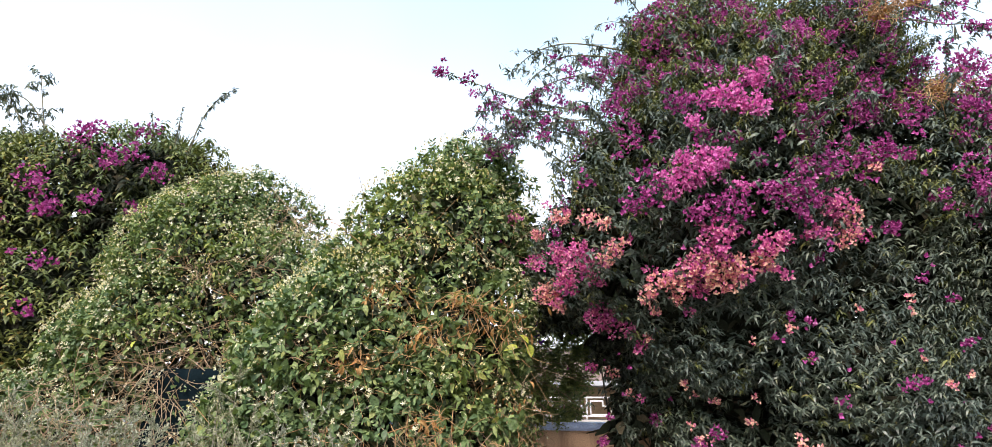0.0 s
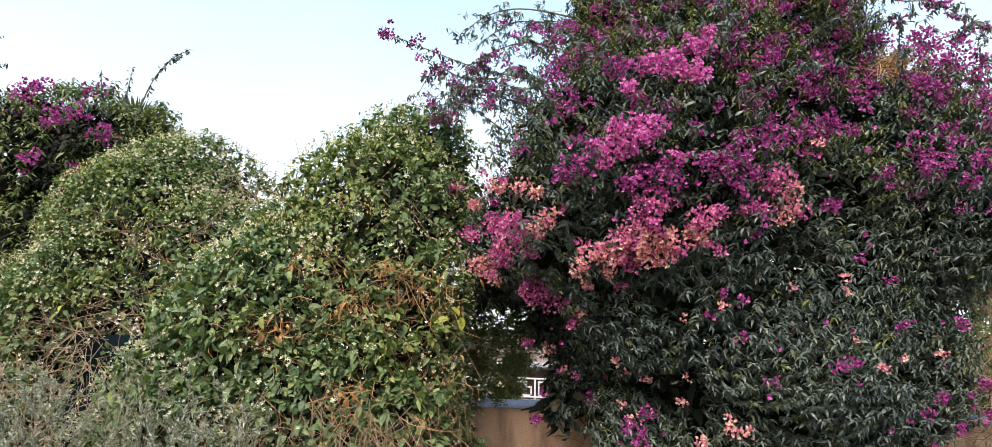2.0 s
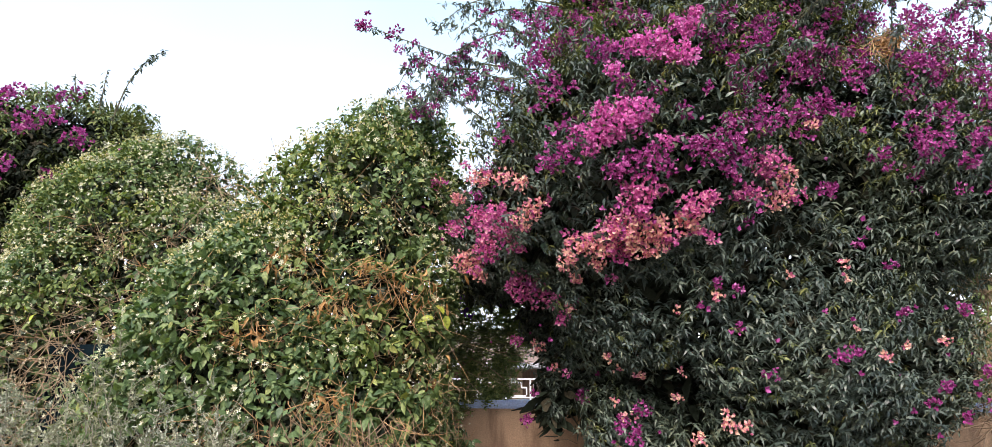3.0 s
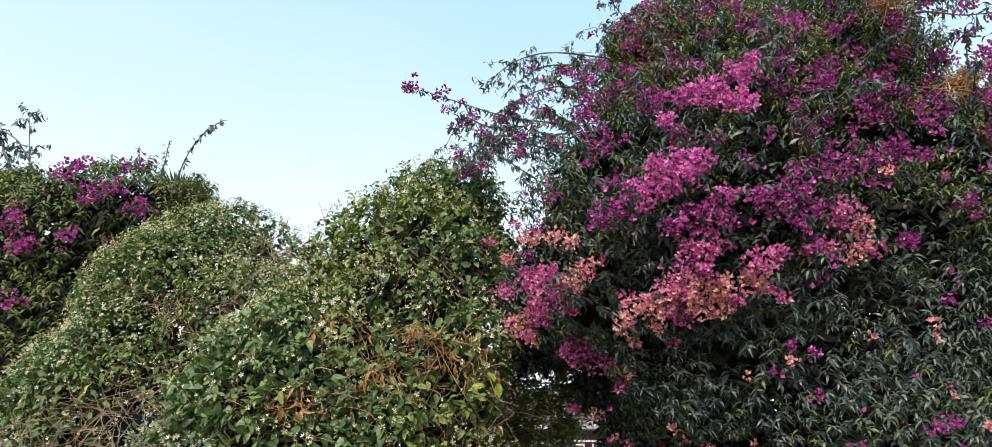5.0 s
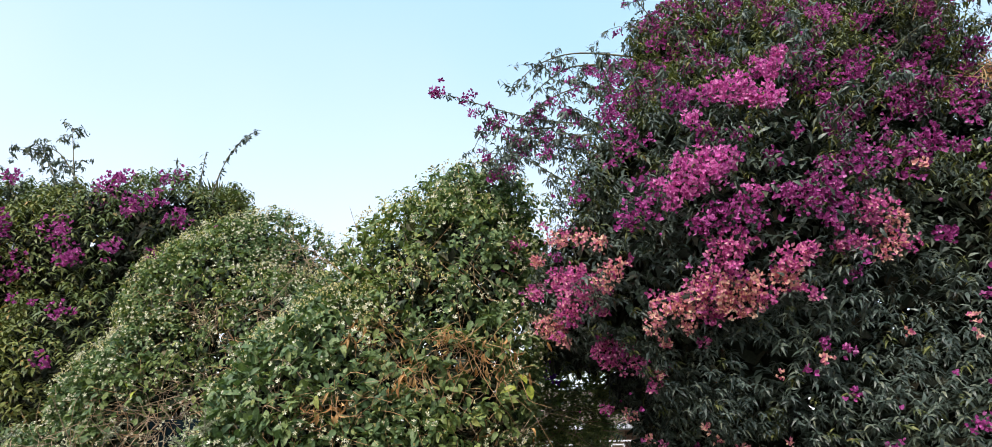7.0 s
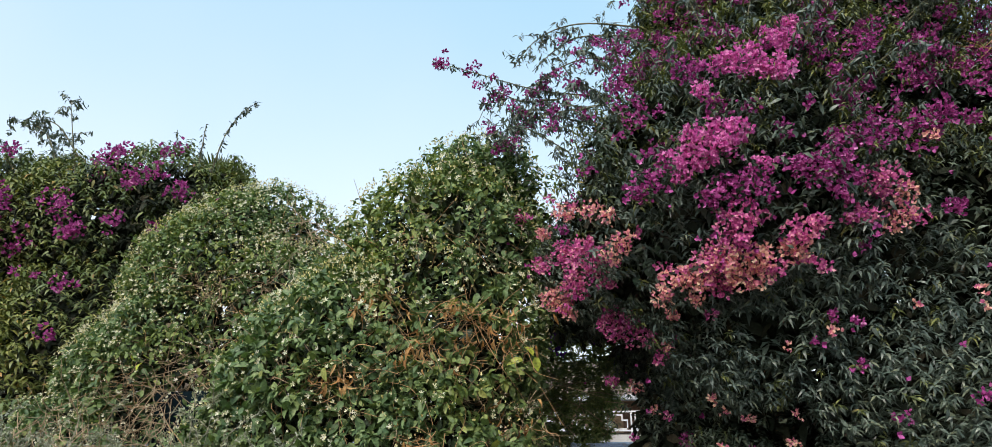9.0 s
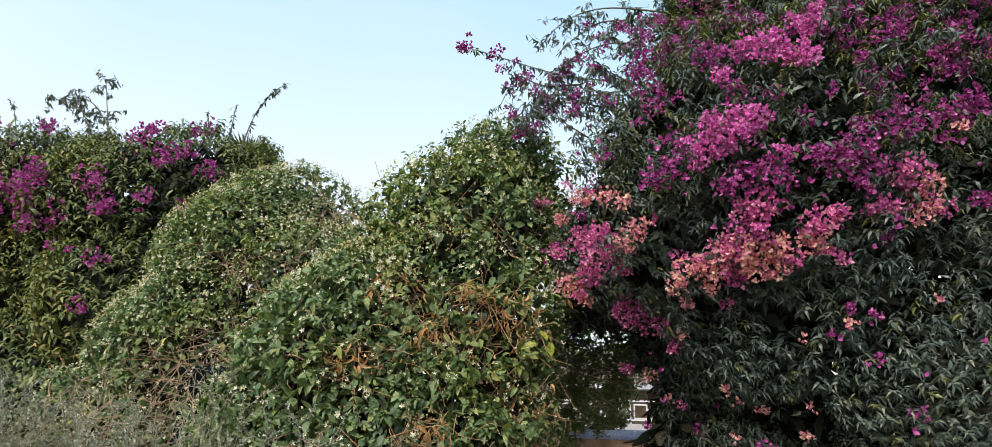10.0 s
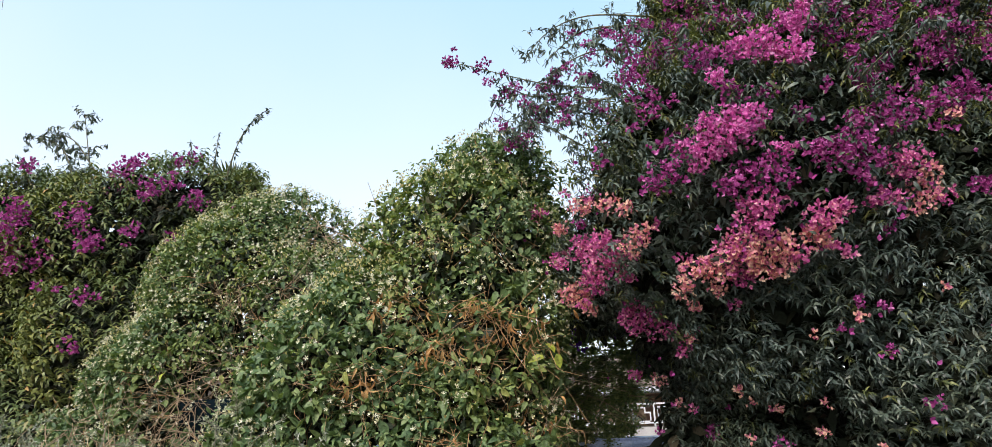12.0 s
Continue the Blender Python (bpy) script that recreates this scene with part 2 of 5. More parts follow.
def joined(pieces):
    verts, faces, start = [], [], 0
    for v, f in pieces:
        verts.append(v)
        faces.append(f + start)
        start += len(v)
    return np.concatenate(verts), np.concatenate(faces)


def thing(name, place, label, category, group=""):
    ob = new(name)
    ob.location = place
    return tagged(ob, label, category, group)


def part(name, mesh, parent, place=None, label="", kind=""):
    """A mesh as one part of a thing; its vertices are in world metres unless a place is given."""
    ob = new(name, mesh)
    ob.parent = parent
    origin = Vector((0, 0, 0))
    up = parent
    while up:
        origin += up.location
        up = up.parent
    ob.location = (Vector(place) if place is not None else Vector((0, 0, 0))) - origin
    return tagged(ob, label, kind=kind)


def bm_mesh(name, bm, material, bevel=0.0):
    if bevel:
        bmesh.ops.bevel(bm, geom=list(bm.edges), offset=bevel, segments=2, affect="EDGES")
    me = bpy.data.meshes.new(name)
    bm.to_mesh(me)
    bm.free()
    me.materials.append(material)
    return me


def box(x0, y0, z0, x1, y1, z1):
    bm = bmesh.new()
    bmesh.ops.create_cube(bm, size=1)
    for v in bm.verts:
        v.co = Vector((x0 + (v.co.x + 0.5) * (x1 - x0), y0 + (v.co.y + 0.5) * (y1 - y0), z0 + (v.co.z + 0.5) * (z1 - z0)))
    return bm


def unit(a):
    return a / np.maximum(np.linalg.norm(a, axis=-1, keepdims=True), 1e-9)


def lumps(p, k=1.0):
    """Smooth unevenness between about -1 and 1, at two sizes."""
    x, y, z = (p * k).T
    a = np.sin(5.1 * x + 1.3 * np.sin(3.7 * z)) * np.sin(4.3 * z + 1.9 * np.sin(2.9 * y + x)) + np.sin(4.7 * y + 2.1 * x)
    b = np.sin(13.1 * x + 2 * z) * np.sin(11.3 * z + 3 * y) + np.sin(12.1 * y - 7 * z)
    return 0.36 * a + 0.16 * b


def shell(balls, count, rng, lump=0.07, back=0.35, low=None):
    """Places and outward ways, evenly over the lumpy hull of a crown made of overlapping round masses."""
    balls = np.array(balls)
    share = balls[:, 3] ** 2 / (balls[:, 3] ** 2).sum()
    pick = rng.choice(len(balls), count * 3, p=share)
    way = unit(rng.normal(size=(len(pick), 3)))
    centre, radius = balls[pick, :3], balls[pick, 3:]
    p = centre + way * radius
    keep = np.ones(len(p), bool)
    for i, b in enumerate(balls):
        keep &= (pick == i) | (np.linalg.norm(p - b[:3], axis=1) > b[3] * 0.95)
    keep &= (way[:, 1] < 0.25) | (rng.random(len(p)) < back)
    if low is not None:
        keep &= p[:, 2] > low
    p, way = p[keep][:count], way[keep][:count]
    return p + way * (lump * lumps(p))[:, None], way


def frames(along, face):
    """Turns whose second axis runs along a leaf and whose third is its upper face."""
    y = unit(along)
    z = unit(face - (face * y).sum(-1, keepdims=True) * y)
    return np.stack([np.cross(y, z), y, z], -1)


def strew(templates, turns, places, sizes, rng):
    """Copies of leaf-like templates, each turned, sized and set in place, as one run of vertices and faces."""
    pick, pieces = rng.integers(len(templates), size=len(places)), []
    for i, (tv, tf) in enumerate(templates):
        chosen = pick == i
        count = int(chosen.sum())
        if not count:
            continue
        v = np.einsum("nij,vj->nvi", turns[chosen], tv) * sizes[chosen][:, None, None] + places[chosen][:, None]
        f = tf[None] + (np.arange(count) * len(tv))[:, None, None]
        pieces.append((v.reshape(-1, 3), f.reshape(-1, 4)))
    return joined(pieces)


def blade(length, width, outline, droop=0.0, fold=0.25, curl=0.0):
    """One leaf from its stalk outwards: rows of left edge, midrib, right edge. outline: the width at even steps."""
    verts, steps = [], len(outline)
    for i, w in enumerate(outline):
        s = i / (steps - 1)
        half = width * w / 2
        z = -droop * length * s * s
        y = length * s * (1 - 0.35 * droop * s)
        x = curl * length * s * s
        verts += [(x - half, y, z + fold * half), (x, y, z), (x + half, y, z + fold * half)]
    faces = []
    for i in range(steps - 1):
        for k in (0, 1):
            a = 3 * i + k
            faces.append((a, a + 1, a + 4, a + 3))
    return np.array(verts), np.array(faces)


NARROW = (0.12, 0.85, 0.8, 0.06)
OVATE = (0.45, 1.0, 0.78, 0.06)
LANCE = (0.16, 1.0, 0.72, 0.06)


def strip(length, width, outline, droop=0.0, twist=0.3, curl=0.0):
    """A small leaf as one arching, slightly twisted ribbon."""
    verts, steps = [], len(outline)
    for i, w in enumerate(outline):
        s = i / (steps - 1)
        half, turn = width * w / 2, twist * (s - 0.3)
        x, y, z = curl * length * s * s, length * s * (1 - 0.35 * droop * s), -droop * length * s * s
        verts += [(x - half * math.cos(turn), y, z - half * math.sin(turn)), (x + half * math.cos(turn), y, z + half * math.sin(turn))]
    return np.array(verts), np.array([(2 * i, 2 * i + 1, 2 * i + 3, 2 * i + 2) for i in range(steps - 1)])


ARCHED = [strip(1, 0.30, LANCE, 0.85, 0.5), strip(1, 0.34, LANCE, 0.65, -0.5, 0.14), strip(1, 0.28, LANCE, 1.05, 0.3, -0.12), strip(1, 0.33, LANCE, 0.75, -0.3, -0.18)]
ARCHED_FAR = [strip(1, 0.40, (0.2, 1.0, 0.08), 0.6, 0.4), strip(1, 0.36, (0.2, 1.0, 0.08), 0.8, -0.4, 0.1)]
HEART = [blade(1, 0.54, OVATE, 0.25, 0.3), blade(1, 0.48, OVATE, 0.4, 0.4, 0.1), blade(1, 0.6, OVATE, 0.1, 0.2, -0.08), blade(1, 0.45, OVATE, 0.5, 0.5)]
HEART_FAR = [strip(1, 0.54, OVATE, 0.25, 0.4), strip(1, 0.48, OVATE, 0.45, -0.4, 0.12), strip(1, 0.58, OVATE, 0.1, 0.5, -0.1)]
HEART_INNER = [blade(1, 0.6, (0.3, 1.0, 0.1), 0.3, 0.3), blade(1, 0.55, (0.3, 1.0, 0.1), 0.1, 0.3)]
INNER = [strip(1, 0.42, (0.5, 1.0, 0.2), 0.3, 0.4), strip(1, 0.38, (0.5, 1.0, 0.2), 0.1, -0.4)]
WITHERED = [blade(1, 0.34, NARROW, 0.5, 1.2, 0.25), blade(1, 0.28, NARROW, 0.8, 1.4, -0.2)]
NEEDLE = [strip(1, 0.42, (0.9, 0.5), 0.15, 0.5), strip(1, 0.36, (0.9, 0.5), -0.2, -0.5)]


def blossom(count, length, width, rise, outline=OVATE):
    """Petals or bracts round one stalk; the stalk runs along +z."""
    pieces = []
    for i in range(count):
        v, f = strip(length, width, outline, -0.25, 0.5)
        a, r = 2 * math.pi * i / count, radians(rise)
        v = v @ np.array([[1, 0, 0], [0, math.cos(r), math.sin(r)], [0, -math.sin(r), math.cos(r)]])
        v = v @ np.array([[math.cos(a), math.sin(a), 0], [-math.sin(a), math.cos(a), 0], [0, 0, 1]])
        pieces.append((v, f))
    return joined(pieces)


BRACTS = [blossom(3, 1.0, 0.85, 40, (0.35, 1.0, 0.1)), blossom(3, 1.0, 0.8, 60, (0.35, 1.0, 0.1)), blossom(3, 0.9, 0.8, 15, (0.35, 1.0, 0.1))]
STARS = [blossom(5, 1.0, 0.7, 10, (0.45, 0.85)), blossom(4, 1.0, 0.7, 35, (0.45, 0.85)), blossom(3, 0.7, 0.6, 70, (0.45, 0.85))]


def tube(points, thick, thin, sides=5):
    p = np.array(points, float)
    steps = len(p)
    along = unit(np.gradient(p, axis=0))
    ref = np.where(np.abs(along[:, 2:]) > 0.9, [[1.0, 0, 0]], [[0, 0, 1.0]])
    a = unit(np.cross(along, ref))
    b = np.cross(along, a)
    r = np.linspace(thick, thin, steps)[:, None, None]
    ang = np.linspace(0, 2 * math.pi, sides, endpoint=False)
    ring = np.cos(ang)[None, :, None] * a[:, None] + np.sin(ang)[None, :, None] * b[:, None]
    v = (p[:, None] + ring * r).reshape(-1, 3)
    i, k = np.meshgrid(np.arange(steps - 1), np.arange(sides), indexing="ij")
    k2 = (k + 1) % sides
    f = np.stack([i * sides + k, i * sides + k2, (i + 1) * sides + k2, (i + 1) * sides + k], -1).reshape(-1, 4)
    return v, f


def smooth_path(points, steps=12):
    """A soft line through a few places."""
    p = np.array(points, float)
    s = np.linspace(0, len(p) - 1, steps)
    i = np.clip(s.astype(int), 0, len(p) - 2)
    t = (s - i)[:, None]
    ext = np.vstack([2 * p[0] - p[1], p, 2 * p[-1] - p[-2]])
    a, b, c, d = ext[i], ext[i + 1], ext[i + 2], ext[i + 3]
    return 0.5 * (2 * b + (c - a) * t + (2 * a - 5 * b + 4 * c - d) * t**2 + (3 * b - a - 3 * c + d) * t**3)


def rosettes(p, way, rng, count, size, templates, spread=0.28):
    """Sprigs of arching, hanging leaves round the ends of shoots."""
    n = len(p)
    stem = unit(way * 0.85 + np.array([0, 0, 0.45]) + rng.normal(size=(n, 3)) * spread)
    side = unit(np.cross(stem, unit(rng.normal(size=(n, 3)))))
    other = np.cross(stem, side)
    places, along, face = [], [], []
    for k in range(count):
        ang = k * 2.4 + rng.random(n) * 0.7
        rad = np.cos(ang)[:, None] * side + np.sin(ang)[:, None] * other
        lean = rng.uniform(0.0, 0.5, (n, 1))
        d = unit(rad + stem * lean - np.array([0, 0, 0.12]))
        along.append(d)
        face.append(unit(stem * 1.0 + np.array([0, 0, 0.35]) + rng.normal(size=(n, 3)) * 0.15))
        places.append(p - stem * (0.012 * k))
    places, along, face = (np.concatenate(a) for a in (places, along, face))
    sizes = size * rng.uniform(0.65, 1.25, len(places))
    return strew(templates, frames(along, face), places, sizes, rng)


def spaced(p, way, gap):
    """Thins places so that no two share a cell of that size."""
    _, first = np.unique(np.floor(p / gap).astype(int), axis=0, return_index=True)
    return p[first], way[first]


def tufts(p, way, rng, count, size, templates, reach=0.045, lift=0.55):
    """Shoot ends whose leaves stand off all round and arch over under their own weight."""
    n = len(p)
    up = np.array([0, 0, 1.0])
    stem = unit(way * 0.8 + up * lift + rng.normal(size=(n, 3)) * 0.3)
    side = unit(np.cross(stem, rng.normal(size=(n, 3))))
    other = np.cross(stem, side)
    vigour = rng.uniform(0.75, 1.25, n)
    places, along, face, sizes = [], [], [], []
    for k in range(count):
        ang = k * 2.4 + rng.random(n) * 0.8
        rad = np.cos(ang)[:, None] * side + np.sin(ang)[:, None] * other
        back = k / max(count - 1, 1)
        d = rad + stem * (0.55 - 0.6 * back) + rng.normal(size=(n, 3)) * 0.15
        d[:, 2] = np.clip(0.35 * d[:, 2] + 0.12, -0.3, 0.4)
        along.append(unit(d))
        face.append(unit(up + way * 0.5 + rng.normal(size=(n, 3)) * 0.22))
        places.append(p - stem * (reach * (back - 0.35) * vigour)[:, None])
        sizes.append(size * vigour * (0.62 + 0.5 * back ** 0.5) * rng.uniform(0.85, 1.15, n))
    return strew(templates, frames(np.concatenate(along), np.concatenate(face)), np.concatenate(places), np.concatenate(sizes), rng)


def tiles(p, way, rng, size, templates, hang=0.2, jitter=0.42):
    """Single leaves lying outward over one another like shingles."""
    n = len(p)
    face = unit(way * 0.6 + np.array([0, 0, 0.8]) + rng.normal(size=(n, 3)) * jitter)
    along = rng.normal(size=(n, 3)) * 0.8 + np.array([0, 0, -hang]) + way * 0.45
    return strew(templates, frames(along, face), p, size * rng.uniform(0.55, 1.3, n), rng)


def sunk(p, way, rng, deep):
    """Moves places inwards by a random depth, most of them little."""
    return p - way * (deep * rng.random(len(p)) ** 2)[:, None]


def clumped(p, way, rng, per, radius):
    """Gathers places into rounded tufts, with dark gaps between them."""
    n = len(p) // per
    pick = rng.integers(n, size=len(p))
    size = radius * rng.uniform(0.6, 1.35, n)
    d = unit(rng.normal(size=p.shape) + way[pick] * 1.1 + np.array([0, 0, 0.45]))
    return p[pick] + d * (size[pick] * rng.uniform(0.75, 1.05, len(p)))[:, None] * [1.15, 1.0, 0.85], d


def picked_leaves(parent, templates, material, p, way, size, rng, name="leaf", hang=0.8):
    """Leaves of their own, one object each, on shared meshes."""
    meshes = [quad_mesh(name, v, f, material) for v, f in templates]
    face = unit(way * 0.75 + np.array([0, 0, 0.5]) + rng.normal(size=p.shape) * 0.35)
    turns = frames(rng.normal(size=p.shape) * 0.6 + np.array([0, 0, -hang]) + way * 0.5, face)
    for i in range(len(p)):
        ob = part(name, meshes[i % len(meshes)], parent, p[i])
        ob.rotation_mode = "QUATERNION"
        ob.rotation_quaternion = Matrix(turns[i].tolist()).to_quaternion()
        ob.scale = (size * rng.uniform(0.8, 1.25),) * 3


def flower_cluster(parent, place, radius, material, out, rng, dense=1.0, size=0.0145, name="flower_head", label=""):
    """A rounded, uneven head of papery three-bracted flowers."""
    count = max(6, int(dense * 5600 * radius * radius / (size / 0.024) ** 2))
    off = unit(rng.normal(size=(count, 3))) * (radius * rng.random((count, 1)) ** 0.4)
    off[:, 1] *= 0.6
    off[:, 2] *= 0.85
    off *= 1 + 0.35 * lumps(off + np.array(place), 2.5)[:, None]
    axis = unit(np.array(out) + rng.normal(size=(count, 3)) * 0.6 + off / max(radius, 1e-3) * 0.6)
    turn = frames(unit(np.cross(axis, rng.normal(size=(count, 3)))), axis)
    v, f = strew(BRACTS, turn, off, size * rng.uniform(0.7, 1.25, count), rng)
    return part(name, quad_mesh(name, v, f, material), parent, place, label, "stuff")


def picked_flowers(parent, templates, material, p, way, size, rng, name="flower"):
    """Single flowers, one object each, on shared meshes."""
    meshes = [quad_mesh(name, v, f, material) for v, f in templates]
    axis = unit(way + rng.normal(size=p.shape) * 0.5 + np.array([0, -0.4, 0.1]))
    turns = frames(np.cross(axis, rng.normal(size=p.shape)), axis)
    for i in range(len(p)):
        ob = part(name, meshes[i % len(meshes)], parent, p[i])
        ob.rotation_mode = "QUATERNION"
        ob.rotation_quaternion = Matrix(turns[i].tolist()).to_quaternion()
        ob.scale = (size * rng.uniform(0.75, 1.25),) * 3


def leafy_branch(parent, points, rng, thick, leaf, material, wood, per_metre=70, spread=0.05, name="branch", templates=ARCHED):
    """A shoot with leaves set along it."""
    line = smooth_path(points, 16)
    branch = part(name, quad_mesh(name, *tube(line, thick, thick * 0.3), wood), parent)
    length = np.linalg.norm(np.diff(line, axis=0), axis=1).sum()
    n = max(6, int(per_metre * length))
    s = rng.random(n) * (len(line) - 1)
    i = s.astype(int)
    at = line[i] + (line[i + 1] - line[i]) * (s - i)[:, None]
    if spread > 0.06:
        # side twigs carry the leaves
        side, spots = max(4, n // 14), []
        for k in range(side):
            d = rng.normal(size=3) + np.array([0, 0, -0.35])
            d = d / np.linalg.norm(d) * spread * rng.uniform(0.8, 2.4)
            bent = smooth_path([at[k], at[k] + d * 0.5 + rng.normal(size=3) * 0.012, at[k] + d], 7)
            part("twig", quad_mesh("twig", *tube(bent, 0.0022, 0.001, 4), wood), branch)
            spots.append(bent[rng.integers(1, 7, 14)] + rng.normal(size=(14, 3)) * 0.008)
        at = np.concatenate(spots)
    else:
        at = at + rng.normal(size=(n, 3)) * 0.006
    n = len(at)
    along = rng.normal(size=(n, 3)) + np.array([0, 0, -0.5])
    v, f = strew(templates, frames(along, rng.normal(size=(n, 3)) * 0.5 + np.array([0, -0.3, 0.8])), at, leaf * rng.uniform(0.6, 1.2, n), rng)
    part("sprig", quad_mesh("sprig", v, f, material), branch, kind="stuff")
    return line


def woody(parent, base, ends, rng, thick, wood=None):
    """Bare stems that rise from the base and fan out into the crown."""
    for k, e in enumerate(ends):
        b = np.array(base) + rng.normal(size=3) * [0.08, 0.05, 0]
        mid = b * 0.5 + np.array(e) * 0.5 + rng.normal(size=3) * 0.12
        line = smooth_path([b, mid, e], 10)
        name = "trunk" if k == 0 else "limb"
        part(name, quad_mesh(name, *tube(line, thick if k == 0 else thick * 0.6, thick * 0.25, 8), wood or BARK), parent)


def tangle(parent, name, centre, reach, count, rng, material, length=0.5, thick=0.003, sag=0.25, singles=12, fall=0.0):
    """Many thin, curving stems; fall: how strongly they hang straight down."""
    pieces = []
    for _ in range(count):
        a = np.array(centre) + rng.uniform(-1, 1, 3) * reach
        d = rng.normal(size=3) * [1, 0.4, 0.8] - np.array([0, 0, fall])
        d = d / np.linalg.norm(d) * length * rng.uniform(0.4, 1.2)
        bend = np.array([0, -0.05, -sag * rng.uniform(0.2, 1.3) * length]) + rng.normal(size=3) * 0.16 * length
        pieces.append(tube(smooth_path([a, a + d * 0.35 + bend * 0.7, a + d * 0.7 + bend, a + d + bend * 1.3 + rng.normal(size=3) * 0.05], 9), thick * rng.uniform(0.6, 1.6), thick * 0.5, 4))
    for piece in pieces[:singles]:
        part("dry_stem", quad_mesh("dry_stem", *piece, material), parent)
    return part(name, quad_mesh(name, *joined(pieces[singles:]), material), parent, kind="stuff")


# ---- the setting ----
def ground_sheet():
    rng = np.random.default_rng(3)
    ticks = np.unique(np.concatenate([np.linspace(-12, 12, 61), np.geomspace(12, 1500, 24), -np.geomspace(12, 1500, 24)]))
    gx, gy = np.meshgrid(ticks, ticks, indexing="ij")
    p = np.stack([gx.ravel(), gy.ravel(), np.zeros(gx.size)], 1)
    near = np.hypot(p[:, 0], p[:, 1]) < 14
    p[:, 2] = np.where(near, 0.025 * lumps(p, 0.5) + 0.008 * rng.normal(size=len(p)), 0)
    n = len(ticks)
    i, k = np.meshgrid(np.arange(n - 1), np.arange(n - 1), indexing="ij")
    f = np.stack([i * n + k, (i + 1) * n + k, (i + 1) * n + k + 1, i * n + k + 1], -1).reshape(-1, 4)
    tagged(new("ground", quad_mesh("ground", p, f, EARTH)), "dark bare earth with sparse litter and weeds", "ground", kind="structure")


ground_sheet()

WALL_Y, WALL_TOP = 4.40, 1.40


def garden_wall():
    """Rendered wall with a slightly uneven face, and a rounded blue coping in lengths."""
    rng = np.random.default_rng(5)
    xs, zs = np.linspace(-14, 14, 281), np.linspace(-0.2, WALL_TOP, 17)
    pieces = []
    for y, flip in ((WALL_Y, False), (WALL_Y + 0.2, True)):
        gx, gz = np.meshgrid(xs, zs, indexing="ij")
        p = np.stack([gx.ravel(), np.full(gx.size, y), gz.ravel()], 1)
        p[:, 1] += 0.006 * lumps(p, 1.5)
        i, k = np.meshgrid(np.arange(280), np.arange(16), indexing="ij")
        f = np.stack([i * 17 + k, (i + 1) * 17 + k, (i + 1) * 17 + k + 1, i * 17 + k + 1], -1).reshape(-1, 4)
        pieces.append((p, f[:, ::-1] if flip else f))
    wall = tagged(new("wall_garden", quad_mesh("wall_garden", *joined(pieces), STUCCO)), "tan rendered garden wall with dark streaks", "wall", kind="structure")
    for k in range(14):
        x = -14 + 2 * k
        bm = box(x + 0.003, WALL_Y - 0.035, WALL_TOP + 0.001, x + 1.997, WALL_Y + 0.235, WALL_TOP + 0.052 + rng.uniform(-0.002, 0.002))
        part("coping", bm_mesh("coping", bm, BLUE_PAINT, 0.014), wall, label="weathered light blue painted coping")


garden_wall()

RIGHT_CROWN = [
    (0.11, 3.47, 2.65, 0.76), (0.45, 3.85, 3.24, 0.74), (0.21, 3.93, 3.56, 0.62), (0.95, 3.84, 2.50, 0.74), (0.36, 3.76, 2.22, 0.78),
    (1.47, 3.94, 2.65, 0.72), (1.35, 4.20, 2.95, 0.62), (0.95, 4.21, 3.60, 0.66), (0.82, 3.69, 1.79, 0.66), (0.30, 4.10, 1.72, 0.52),
    (-0.12, 4.05, 1.68, 0.30), (1.36, 3.97, 1.84, 0.50), (-0.38, 3.75, 2.42, 0.48), (-0.68, 4.10, 2.30, 0.34), (-0.22, 3.90, 2.95, 0.42),
    (1.75, 4.10, 3.02, 0.40), (1.82, 4.30, 2.40, 0.30), (0.24, 3.75, 1.31, 0.42), (0.71, 3.65, 1.31, 0.48), (1.06, 3.84, 1.50, 0.30),
    (1.44, 3.79, 1.60, 0.32), (-0.27, 4.20, 2.00, 0.31), (-0.50, 4.30, 2.60, 0.34), (0.00, 4.20, 2.20, 0.50), (-0.33, 3.92, 1.42, 0.13),
    (-0.28, 3.95, 1.58, 0.14), (0.95, 4.10, 2.15, 0.52), (0.60, 4.15, 2.00, 0.52), (1.35, 4.20, 2.20, 0.50),
]
CONE_HEDGE = [
    (-1.37, 4.3, 2.93, 0.45), (-1.5, 4.0, 2.45, 0.59), (-1.46, 3.75, 1.95, 0.60), (-1.9, 3.6, 1.75, 0.66), (-1.14, 4.3, 2.66, 0.35),
    (-1.28, 4.0, 1.8, 0.37), (-2.2, 3.5, 1.25, 0.58), (-1.5, 3.55, 1.3, 0.62), (-1.95, 4.0, 2.15, 0.5), (-1.2, 3.95, 1.2, 0.42),
]
DOME_HEDGE = [
    (-3.72, 5.5, 3.02, 0.62), (-3.95, 5.2, 2.55, 0.8), (-3.05, 5.5, 2.48, 0.46), (-3.95, 4.85, 1.95, 0.75), (-3.3, 5.05, 2.4, 0.62),
    (-4.5, 4.9, 1.9, 0.6), (-2.75, 5.3, 2.1, 0.5), (-4.2, 4.6, 1.2, 0.6), (-3.1, 4.75, 1.02, 0.5), (-3.85, 5.4, 2.95, 0.66),
    (-4.7, 4.5, 1.4, 0.42), (-3.7, 4.72, 1.5, 0.46),
]
